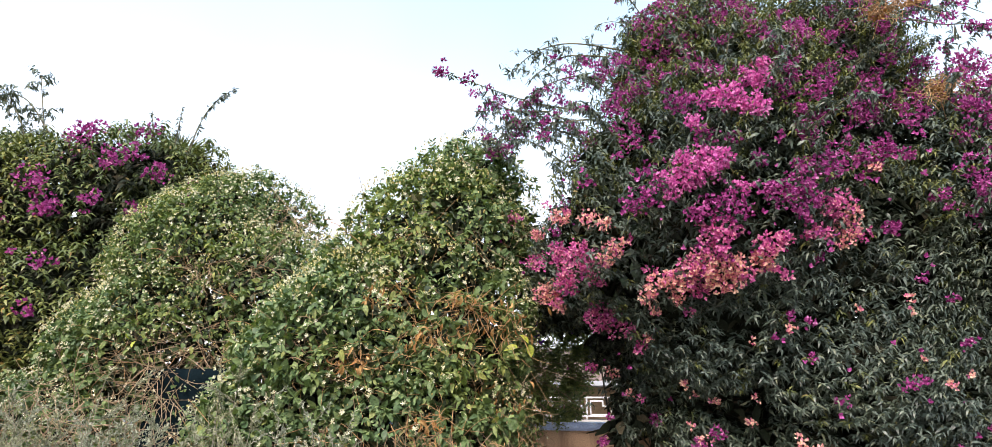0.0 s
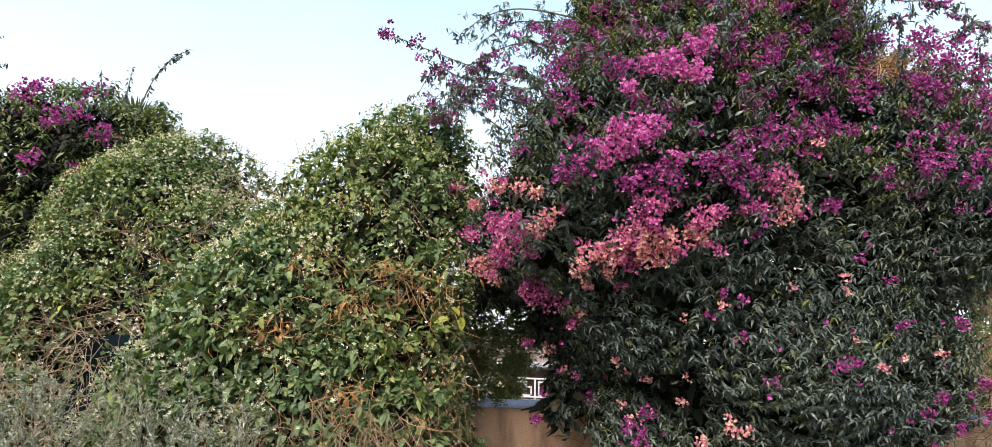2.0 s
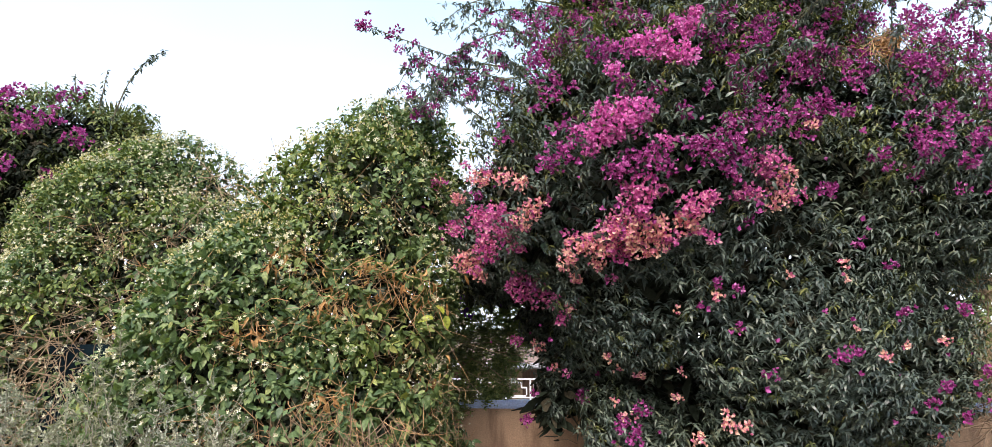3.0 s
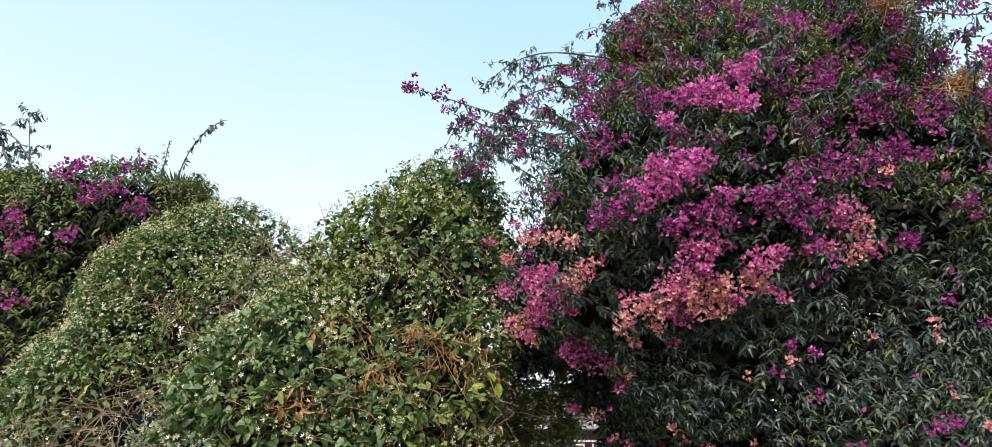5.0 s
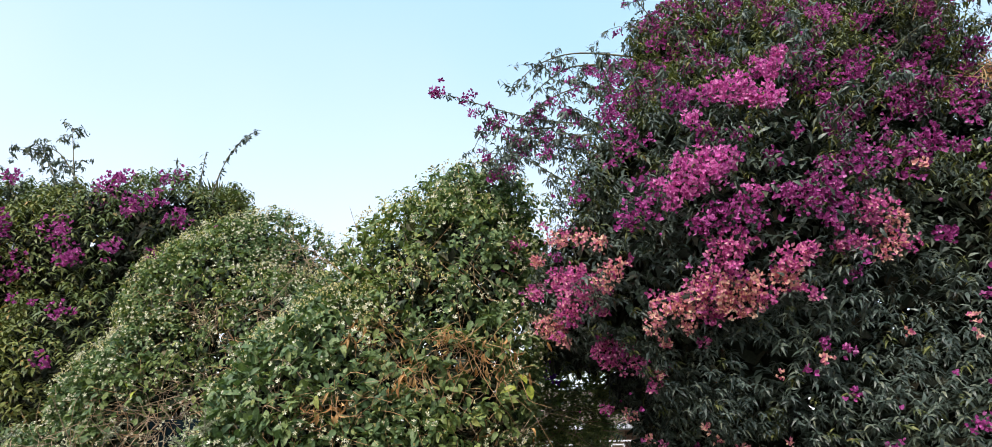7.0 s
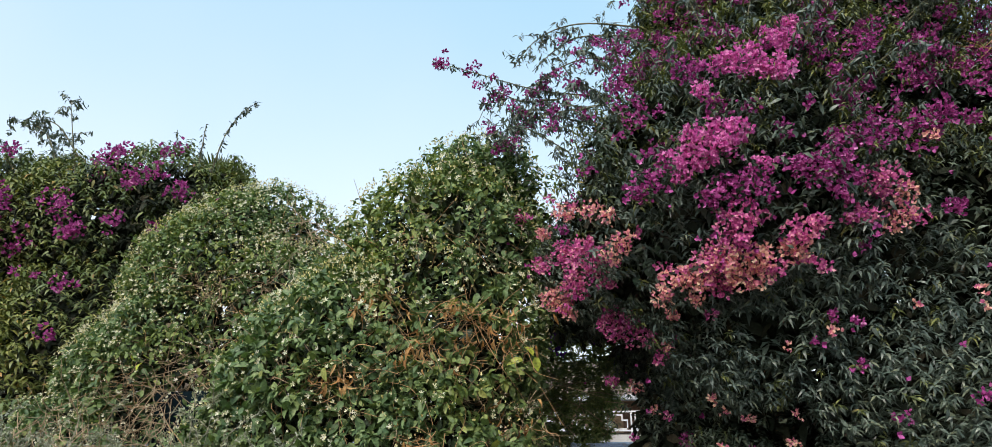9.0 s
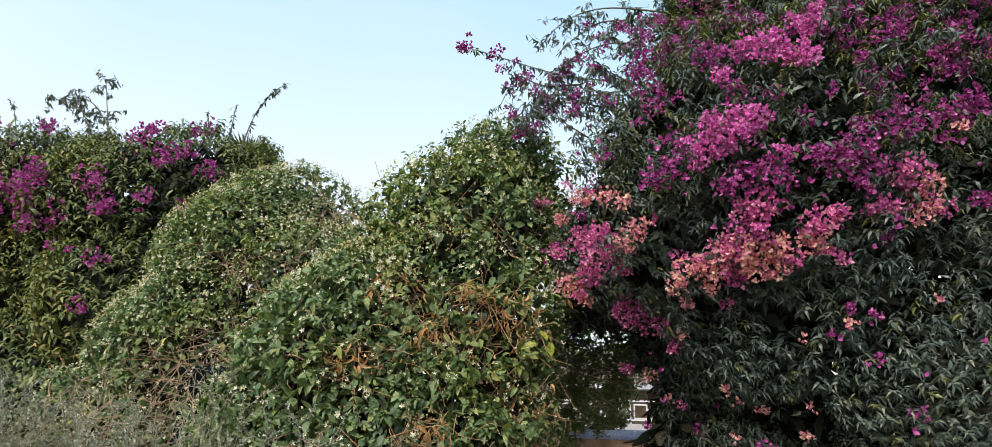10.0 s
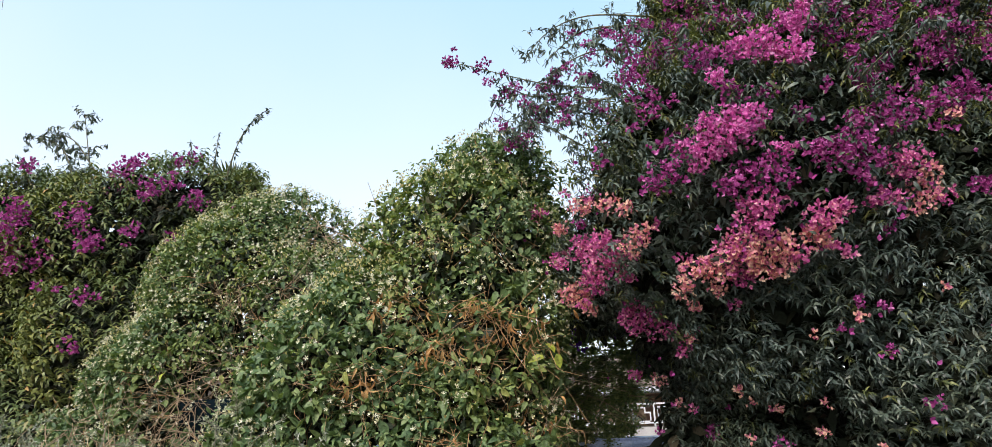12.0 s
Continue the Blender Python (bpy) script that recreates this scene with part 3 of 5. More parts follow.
FAR_CROWN = [
    (-5.2, 6.0, 3.5, 0.9), (-6.1, 5.8, 3.4, 1.0), (-4.95, 6.1, 3.8, 0.55), (-5.6, 5.5, 2.4, 0.9), (-7.2, 5.8, 3.6, 0.95),
    (-6.4, 5.4, 1.7, 0.8), (-7.6, 5.6, 2.4, 0.9), (-5.2, 5.5, 1.5, 0.7), (-8.4, 5.7, 3.55, 0.95), (-8.6, 5.6, 1.8, 0.9),
    (-7.4, 5.5, 1.3, 0.7), (-6.2, 4.7, 1.35, 0.5), (-7.2, 4.8, 1.4, 0.6), (-8.3, 4.9, 1.3, 0.7), (-5.2, 4.6, 1.35, 0.5),
    (-6.8, 4.5, 1.45, 0.45), (-5.7, 4.4, 1.45, 0.4), (-5.1, 4.45, 1.5, 0.35), (-5.75, 5.9, 3.8, 0.66),
    (-6.6, 5.75, 2.9, 0.8),
]
GAP_SHRUB = [
    (-0.96, 4.62, 2.02, 0.26), (-0.64, 4.62, 2.02, 0.25), (-0.82, 4.58, 1.82, 0.26), (-0.98, 4.5, 1.62, 0.22), (-0.80, 4.48, 1.60, 0.19),
    (-0.8, 4.65, 2.22, 0.26), (-0.52, 4.7, 2.25, 0.24), (-1.0, 4.4, 1.5, 0.19), (-0.66, 4.58, 1.74, 0.12), (-0.55, 4.6, 1.88, 0.14),
    (-0.78, 4.42, 1.50, 0.13), (-0.68, 4.42, 1.54, 0.12), (-0.9, 4.4, 1.5, 0.14), (-0.86, 4.38, 1.72, 0.17), (-0.70, 4.40, 1.72, 0.14),
]
# places where the plants are open, and their bare stems or their dark inside show
RIGHT_HOLLOWS = [
    (-0.24, 2.95, 2.21, 0.13), (0.10, 2.73, 2.49, 0.06), (1.04, 3.11, 2.46, 0.16), (0.37, 2.76, 2.75, 0.09), (-0.01, 2.79, 2.34, 0.09),
    (-0.37, 3.19, 2.13, 0.09), (0.23, 3.07, 1.89, 0.09), (0.50, 2.82, 2.74, 0.08), (0.28, 2.82, 2.30, 0.05), (1.04, 3.27, 2.96, 0.09),
    (-0.08, 3.20, 1.91, 0.07), (0.77, 3.10, 2.23, 0.08),
]
CONE_HOLLOWS = [
    (-0.99, 3.26, 1.99, 0.14), (-0.98, 3.40, 1.61, 0.14), (-1.33, 3.11, 1.92, 0.08), (-1.57, 3.16, 2.14, 0.11), (-1.68, 2.98, 1.79, 0.09),
    (-1.26, 3.00, 1.47, 0.09), (-1.15, 3.18, 2.11, 0.05),
]
DOME_HOLLOWS = [
    (-3.55, 4.22, 1.86, 0.30), (-3.82, 4.15, 1.73, 0.20), (-3.36, 4.39, 1.98, 0.20), (-3.01, 4.95, 3.03, 0.19), (-3.59, 4.49, 2.60, 0.13),
    (-3.06, 4.52, 2.62, 0.13),
]

MAGENTA_MIDDLE = [
    (-0.19, 2.79, 2.50, 0.06), (-0.26, 2.84, 2.45, 0.04), (-0.13, 2.76, 2.54, 0.04), (0.10, 2.74, 2.43, 0.07), (0.19, 2.74, 2.44, 0.07),
    (0.24, 2.76, 2.42, 0.04), (0.02, 2.76, 2.40, 0.04), (0.35, 2.76, 2.51, 0.05), (0.42, 2.80, 2.48, 0.08), (0.50, 2.83, 2.53, 0.07),
    (0.56, 2.88, 2.47, 0.06), (0.50, 2.86, 2.42, 0.05), (0.66, 2.95, 2.66, 0.08), (0.80, 3.15, 2.73, 0.05), (0.92, 3.15, 2.77, 0.07),
    (1.00, 3.16, 2.79, 0.06), (1.08, 3.16, 2.76, 0.05), (0.86, 3.12, 2.64, 0.04), (0.52, 2.83, 2.61, 0.04), (0.93, 3.11, 2.39, 0.03),
    (0.60, 3.02, 2.24, 0.03), (1.22, 3.15, 2.55, 0.04), (1.24, 3.16, 2.48, 0.03), (-0.46, 2.97, 2.63, 0.04),
]
MAGENTA_TOP = [
    (-0.36, 3.68, 3.57, 0.08), (-0.44, 3.80, 3.56, 0.07), (-0.28, 2.99, 3.09, 0.05), (-0.25, 3.51, 3.54, 0.05), (-0.17, 2.93, 3.10, 0.04),
    (0.00, 2.78, 2.95, 0.06), (0.10, 2.76, 2.93, 0.04), (0.19, 2.93, 3.17, 0.04), (0.07, 2.73, 2.80, 0.03), (0.22, 2.73, 2.75, 0.04),
    (0.32, 2.74, 2.64, 0.04), (0.70, 3.16, 3.13, 0.07), (0.57, 2.95, 2.95, 0.05), (0.77, 3.19, 3.18, 0.04), (0.91, 3.29, 3.09, 0.03),
    (1.06, 3.43, 3.23, 0.06), (1.15, 3.62, 3.40, 0.05), (1.21, 3.62, 3.47, 0.05), (1.34, 3.71, 3.33, 0.07), (1.42, 3.78, 3.42, 0.05),
    (1.21, 3.48, 3.14, 0.04), (1.19, 3.27, 2.90, 0.03), (-0.09, 3.39, 3.44, 0.05), (0.55, 3.12, 3.25, 0.05),
]
MAGENTA_SIDE = [
    (1.65, 3.63, 3.30, 0.09), (1.47, 3.36, 3.07, 0.06), (1.53, 3.35, 3.06, 0.05), (1.81, 3.69, 3.43, 0.07), (1.55, 3.68, 3.38, 0.05),
    (1.75, 3.63, 3.27, 0.06), (1.67, 3.72, 3.49, 0.06), (1.91, 3.67, 3.24, 0.06), (2.08, 3.80, 3.35, 0.07), (1.82, 3.44, 3.03, 0.05),
    (1.47, 3.22, 2.63, 0.07), (1.42, 3.22, 2.62, 0.05), (1.57, 3.23, 2.72, 0.05), (1.61, 3.24, 2.53, 0.05), (1.66, 3.25, 2.62, 0.05),
    (1.79, 3.33, 2.85, 0.06), (1.38, 3.23, 2.75, 0.03), (1.57, 3.27, 2.40, 0.03), (1.73, 3.31, 2.42, 0.04), (1.49, 3.78, 3.50, 0.06),
    (-0.31, 2.84, 2.72, 0.03), (-0.14, 2.76, 2.78, 0.03), (0.43, 2.79, 2.76, 0.03), (0.85, 3.24, 2.93, 0.03),
]
ROSE = [
    (-0.51, 3.19, 2.30, 0.10), (-0.64, 3.35, 2.36, 0.08), (-0.60, 3.38, 2.20, 0.08), (-0.80, 3.52, 2.35, 0.06), (-0.97, 3.80, 2.69, 0.05),
    (-0.47, 3.19, 2.25, 0.07), (0.01, 2.87, 2.19, 0.06), (0.12, 2.81, 2.27, 0.07), (0.25, 2.92, 2.15, 0.05), (0.35, 2.85, 2.27, 0.07),
    (-0.45, 3.48, 2.03, 0.08), (-0.37, 3.51, 2.01, 0.06), (-0.28, 3.40, 1.95, 0.05), (-0.23, 3.39, 1.86, 0.04), (0.15, 2.78, 2.33, 0.06),
    (0.69, 3.01, 2.48, 0.08), (0.61, 2.98, 2.35, 0.06), (0.83, 3.12, 2.36, 0.04), (0.01, 3.09, 2.00, 0.03), (0.05, 2.97, 2.08, 0.05),
    (0.42, 2.87, 2.30, 0.05), (-0.51, 3.83, 1.78, 0.04), (0.53, 2.93, 2.32, 0.03), (-0.24, 3.75, 1.60, 0.03),
]
BRIGHT = [
    (0.06, 2.71, 2.61, 0.10), (0.14, 2.71, 2.64, 0.07), (-0.03, 2.73, 2.55, 0.07), (-0.07, 2.75, 2.49, 0.04), (0.21, 2.79, 2.97, 0.08),
    (0.27, 2.78, 2.92, 0.05), (0.39, 2.92, 3.10, 0.07), (0.34, 2.79, 2.91, 0.06), (0.44, 3.11, 3.26, 0.06),
]
PEACH = [
    (-0.72, 3.52, 2.17, 0.10), (-0.66, 3.53, 2.10, 0.05), (-0.36, 3.00, 2.28, 0.06), (-0.31, 2.94, 2.31, 0.04), (-0.62, 3.28, 2.54, 0.06),
    (-0.45, 2.99, 2.46, 0.05), (-0.38, 2.94, 2.41, 0.04), (-0.77, 3.49, 2.50, 0.05), (-0.12, 2.96, 2.14, 0.06), (-0.03, 2.94, 2.13, 0.07),
    (0.07, 2.88, 2.18, 0.08), (0.18, 2.93, 2.12, 0.07), (0.20, 2.88, 2.19, 0.07), (0.34, 2.90, 2.21, 0.07), (-0.15, 3.16, 2.01, 0.04),
    (-0.18, 3.06, 2.08, 0.05), (0.74, 3.10, 2.38, 0.06), (0.79, 3.12, 2.46, 0.05), (0.72, 3.07, 2.31, 0.04), (0.92, 3.12, 2.69, 0.03),
    (-0.39, 3.80, 1.75, 0.04), (-0.18, 3.29, 1.90, 0.03), (-0.05, 3.02, 2.06, 0.04), (0.12, 2.93, 2.11, 0.06),
]
SMALL_MAGENTA = [
    (1.09, 3.20, 2.16, 0.03), (1.22, 3.24, 2.06, 0.03), (0.53, 3.05, 1.94, 0.03), (0.45, 3.03, 1.97, 0.03), (0.39, 3.06, 1.88, 0.02),
    (0.54, 3.09, 1.78, 0.03), (1.23, 3.18, 1.85, 0.03), (1.60, 3.47, 1.89, 0.04), (0.93, 3.05, 1.66, 0.04), (0.99, 3.06, 1.68, 0.03),
    (0.65, 3.09, 1.59, 0.03), (1.71, 3.54, 1.62, 0.04), (1.46, 3.41, 1.54, 0.04), (1.39, 3.41, 1.47, 0.03), (1.54, 3.43, 1.41, 0.03),
    (1.71, 3.52, 1.48, 0.04), (-0.15, 3.80, 1.49, 0.04), (0.14, 3.36, 1.44, 0.04), (0.08, 3.36, 1.33, 0.05), (0.11, 3.36, 1.25, 0.03),
    (0.03, 3.39, 1.37, 0.03), (0.61, 3.19, 1.24, 0.03), (-0.41, 3.80, 1.50, 0.03), (-0.44, 3.80, 1.36, 0.04),
]
SMALL_PEACH = [
    (0.99, 3.10, 2.04, 0.03), (0.98, 3.08, 1.99, 0.02), (0.76, 3.07, 2.00, 0.02), (1.49, 3.43, 1.74, 0.03), (0.99, 3.05, 1.78, 0.02),
    (1.13, 3.12, 1.66, 0.03), (0.03, 3.38, 1.62, 0.02), (0.13, 3.36, 1.59, 0.03), (-0.01, 3.35, 1.67, 0.03), (0.01, 3.43, 1.47, 0.02),
    (0.31, 3.28, 1.60, 0.02), (0.50, 3.22, 1.38, 0.04), (0.38, 3.30, 1.31, 0.04), (0.48, 3.24, 1.42, 0.02), (0.55, 3.20, 1.36, 0.03),
    (0.02, 3.40, 1.25, 0.02), (-0.30, 3.76, 1.63, 0.03), (0.29, 3.37, 1.48, 0.03), (0.46, 3.05, 1.91, 0.03), (0.07, 3.38, 1.41, 0.03),
    (0.28, 3.07, 1.86, 0.02), (1.23, 3.18, 1.71, 0.02),
]
FAR_MAGENTA = [
    (-7.75, 5.01, 3.63, 0.46), (-7.09, 4.88, 3.39, 0.33), (-7.59, 5.04, 3.19, 0.37), (-6.89, 4.95, 3.31, 0.21), (-7.87, 4.98, 3.87, 0.24),
    (-7.23, 4.82, 2.66, 0.15), (-7.15, 4.83, 2.27, 0.18), (-7.12, 4.89, 2.13, 0.11), (-6.22, 4.81, 3.47, 0.21), (-6.78, 4.95, 3.51, 0.18),
    (-6.20, 4.84, 3.67, 0.14), (-5.59, 4.95, 3.53, 0.18), (-5.47, 5.03, 3.30, 0.18), (-5.11, 5.12, 3.35, 0.11), (-5.62, 5.50, 4.08, 0.17),
    (-4.98, 5.18, 3.79, 0.15), (-4.81, 5.25, 3.81, 0.10), (-4.61, 5.36, 3.73, 0.08), (-7.64, 5.40, 4.49, 0.10), (-6.83, 5.40, 4.37, 0.10),
    (-5.66, 4.73, 2.86, 0.07), (-5.19, 4.76, 2.72, 0.11), (-5.21, 4.70, 2.30, 0.09),
]


# ---- the large bougainvillea over the wall ----
def large_bougainvillea():
    rng = np.random.default_rng(11)
    bush = thing("bougainvillea", (0.6, 4.15, 0), "large dark-leaved bougainvillea with magenta and peach bracts over tan wall", "bush")
    woody(bush, (0.6, 4.22, -0.05), [(0.3, 3.9, 2.5), (0.9, 3.9, 2.6), (-0.1, 3.9, 2.2), (1.5, 4.1, 2.4), (0.4, 3.8, 3.2), (1.1, 4.1, 3.3)], rng, 0.06)
    # shoot ends, evenly spread over a hull with deep dark hollows
    p, way = spaced(*shell(RIGHT_CROWN, 110000, rng, 0.10, back=0.06), 0.044)
    hollow = lumps(p, 1.25) < np.where(p[:, 2] > 2.3, -0.38, -0.46)
    for x, y, z, r in RIGHT_HOLLOWS:
        hollow |= np.linalg.norm((p - [x, y, z]) / [1.1, 1.5, 0.95], axis=1) < r * (1 + 0.3 * lumps(p, 3.0))
    p = p + rng.normal(size=p.shape) * 0.014 - way * (np.where(hollow, 0.34, 0.0) + 0.15 * rng.random(len(p)) ** 1.5)[:, None]
    young = rng.random(len(p)) < np.clip((p[:, 2] - 2.2) * 0.6 + 0.3 * lumps(p, 1.9), 0.06, 0.7)
    part("foliage", quad_mesh("foliage", *tufts(p[~young], way[~young], rng, 9, 0.035, ARCHED, 0.038), DARK_LEAF), bush, kind="stuff")
    part("young_foliage", quad_mesh("young_foliage", *tufts(p[young], way[young], rng, 9, 0.033, ARCHED, 0.038), YOUNG_LEAF), bush, label="olive green young leaves", kind="stuff")
    p, way = spaced(*shell([(x, y, z, r - 0.13) for x, y, z, r in RIGHT_CROWN], 40000, rng, 0.09, back=0.1), 0.078)
    part("inner_foliage", quad_mesh("inner_foliage", *tufts(sunk(p, way, rng, 0.12), way, rng, 8, 0.05, ARCHED_FAR), DARK_LEAF), bush, kind="stuff")
    # core and rear leaves: shade is put into their colour to blacken the gaps
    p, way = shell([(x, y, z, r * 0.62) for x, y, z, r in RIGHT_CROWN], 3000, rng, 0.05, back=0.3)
    part("core_foliage", quad_mesh("core_foliage", *rosettes(sunk(p, way, rng, 0.2), way, rng, 6, 0.12, INNER), SHADE_LEAF), bush, kind="stuff")
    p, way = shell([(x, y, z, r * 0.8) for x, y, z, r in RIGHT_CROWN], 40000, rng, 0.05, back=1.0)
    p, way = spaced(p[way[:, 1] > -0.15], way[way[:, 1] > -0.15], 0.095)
    part("rear_foliage", quad_mesh("rear_foliage", *rosettes(p, way, rng, 6, 0.13, INNER), SHADE_LEAF), bush, kind="stuff")
    kinds = ((MAGENTA_MIDDLE + MAGENTA_TOP + MAGENTA_SIDE, MAGENTA_BRACT, 0.8, "magenta bracts"), (ROSE, ROSE_BRACT, 1.05, "rose pink bracts"), (BRIGHT, BRIGHT_BRACT, 1.5, "bright pink bracts"),
             (PEACH, PEACH_BRACT, 1.1, "faded peach and pink bracts"), (SMALL_MAGENTA, MAGENTA_BRACT, 1.0, "magenta bracts"), (SMALL_PEACH, PEACH_BRACT, 0.9, "faded peach bracts"))
    for spots, material, dense, label in kinds:
        for x, y, z, r in spots:
            flower_cluster(bush, (x, y - 0.03, z), r * 1.05, material, (0, -0.8, 0.3), rng, dense, label=label)
            if r > 0.05:
                # stragglers round the head
                for _ in range(2):
                    j = rng.normal(size=3) * [r, 0.04, r]
                    flower_cluster(bush, (x + j[0], y + j[1] - 0.01, z + j[2]), r * 0.5, ROSE_BRACT if material is PEACH_BRACT else material, (0, -0.8, 0.3), rng, dense * 0.7, label=label)
    # loose flowers scattered through the upper crown
    p, way = shell([b for b in RIGHT_CROWN if b[2] > 2.3], 2600, rng, 0.06, back=0.1)
    keep = (way[:, 1] < -0.1) & (rng.random(len(p)) < np.clip((p[:, 2] - 2.3) * 0.8, 0, 0.75)) & (lumps(p, 1.7) > -0.25)
    for spot, out in zip(p[keep][:290], way[keep][:290]):
        flower_cluster(bush, spot - out * 0.05, rng.uniform(0.025, 0.065), MAGENTA_BRACT, out, rng, 0.7, label="magenta bracts")
    # short loose sprays that break the outline
    p, way = shell([b for b in RIGHT_CROWN if b[2] > 2.5], 900, rng, 0.06, back=0.2)
    keep = (way[:, 2] > 0.1) & (way[:, 1] < 0.35) & (p[:, 2] > 2.8)
    for spot, out in zip(p[keep][:46], way[keep][:46]):
        reach = rng.uniform(0.14, 0.34)
        d = unit(out + rng.normal(size=3) * 0.35 + np.array([0, 0, 0.2])) * reach
        line = leafy_branch(bush, [spot - out * 0.05, spot + d * 0.6, spot + d - np.array([0, 0, 0.25 * reach])], rng, 0.004, 0.036, DARK_LEAF, GREEN_TWIG, 320, 0.045, "spray")
        if rng.random() < 0.6:
            flower_cluster(bush, line[rng.integers(9, 15)], rng.uniform(0.025, 0.05), MAGENTA_BRACT, out, rng, 0.9, label="magenta bracts")
    p, way = shell(RIGHT_CROWN, 2500, rng, 0.09)
    front = (way[:, 1] < -0.5) & (p[:, 1] < 3.4)
    picked_leaves(bush, ARCHED, DARK_LEAF, (p + way * 0.03)[front][:240], way[front][:240], 0.042, rng, hang=0.3)
    many = np.array(MAGENTA_MIDDLE + ROSE + SMALL_MAGENTA)
    at = many[rng.integers(len(many), size=140)]
    picked_flowers(bush, BRACTS, MAGENTA_BRACT, at[:, :3] + rng.normal(size=(140, 3)) * [0.1, 0.02, 0.1] + [0, -0.05, 0], np.array([[0, -1.0, 0.2]] * 140), 0.019, rng)
    # long shoots that reach out of the crown: where they run, leaves for each metre, spread of the side twigs, flower heads
    shoots = [([(-0.43, 3.8, 3.36), (-0.73, 3.8, 3.43), (-0.92, 3.8, 3.49), (-1.32, 3.8, 3.67), (-1.53, 3.8, 3.76)], 150, 0.05, 13),
              ([(-0.23, 3.8, 3.77), (-0.53, 3.8, 3.85), (-0.72, 3.8, 3.85), (-0.88, 3.8, 3.78), (-1.01, 3.8, 3.63)], 260, 0.065, 0),
              ([(-0.34, 3.8, 3.74), (-0.61, 3.8, 3.77), (-0.76, 3.8, 3.70), (-0.89, 3.8, 3.59)], 300, 0.065, 2),
              ([(-0.43, 3.8, 3.16), (-0.73, 3.8, 3.28), (-0.88, 3.8, 3.35), (-1.03, 3.8, 3.31), (-1.15, 3.8, 3.20)], 520, 0.07, 5),
              ([(-0.73, 3.8, 3.39), (-0.96, 3.8, 3.41), (-1.11, 3.8, 3.49), (-1.17, 3.8, 3.43), (-1.23, 3.8, 3.31)], 320, 0.065, 3),
              ([(-0.47, 3.8, 3.32), (-0.84, 3.8, 3.30), (-0.99, 3.8, 3.22), (-1.11, 3.8, 3.14)], 620, 0.075, 7),
              ([(-0.35, 3.75, 3.55), (-0.55, 3.75, 3.60), (-0.75, 3.75, 3.55), (-0.90, 3.75, 3.45)], 420, 0.075, 5),
              ([(-0.04, 3.8, 3.75), (-0.11, 3.8, 3.97), (-0.18, 3.8, 4.11), (-0.26, 3.8, 4.25)], 420, 0.065, 7),
              ([(0.03, 3.8, 3.82), (-0.11, 3.8, 3.93), (-0.32, 3.8, 3.99)], 600, 0.075, 4),
              ([(0.26, 3.8, 3.92), (0.16, 3.8, 4.04), (0.09, 3.8, 4.16)], 420, 0.065, 3),
              ([(-0.44, 3.8, 2.99), (-0.55, 3.8, 2.96), (-0.73, 3.8, 3.01)], 260, 0.06, 3),
              ([(1.16, 3.75, 3.73), (1.39, 3.75, 3.80), (1.60, 3.75, 3.75), (1.78, 3.75, 3.73), (1.95, 3.75, 3.60)], 200, 0.065, 6),
              ([(1.30, 3.75, 3.83), (1.47, 3.75, 3.91), (1.63, 3.75, 3.91), (1.83, 3.75, 3.80)], 200, 0.065, 6),
              ([(1.40, 3.75, 3.30), (1.64, 3.75, 3.44), (1.86, 3.75, 3.53), (2.05, 3.75, 3.58)], 330, 0.07, 10),
              ([(1.55, 3.75, 3.20), (1.80, 3.75, 3.32), (2.10, 3.75, 3.35)], 620, 0.085, 9),
              ([(1.85, 3.8, 2.6), (2.05, 3.75, 2.75), (2.25, 3.75, 2.72)], 520, 0.08, 5)]
    for points, leaves, spread, heads in shoots:
        line = leafy_branch(bush, points, rng, 0.006, 0.038, DARK_LEAF, GREEN_TWIG, leaves * 1.5, spread)
        for _ in range(heads + heads // 2):
            q = line[rng.integers(2, 15)] + rng.normal(size=3) * 0.04
            flower_cluster(bush, q, rng.uniform(0.025, 0.05), MAGENTA_BRACT, (0, -0.6, 0.3), rng, 0.9, label="magenta bracts")
    # broad dark leaves of a climber in the hollow beside the faded heads
    spots = np.array([(-0.25, 3.05, 2.43), (-0.2, 3.12, 2.33), (-0.17, 3.1, 2.47), (-0.3, 3.2, 2.2), (-0.24, 3.18, 2.28), (-0.35, 3.3, 2.13)])
    picked_leaves(bush, HEART, BROAD_DARK_LEAF, spots, np.array([(-0.2, -1.0, 0.2)] * 6), 0.1, rng, "climber_leaf")
    for place, r in (((1.43, 3.45, 3.22), 0.1), ((1.16, 3.45, 3.71), 0.09), ((1.31, 3.45, 3.76), 0.07)):
        tangle(bush, "stem_tangle", place, (r, 0.04, r * 0.4), 55, rng, RED_STEM, 0.07, 0.0022, 0.3)
        flower_cluster(bush, place, r * 0.7, DRY_LEAF, (0, -0.8, 0.2), rng, 0.8, 0.02, "dry_head", "withered orange-brown bracts")


large_bougainvillea()


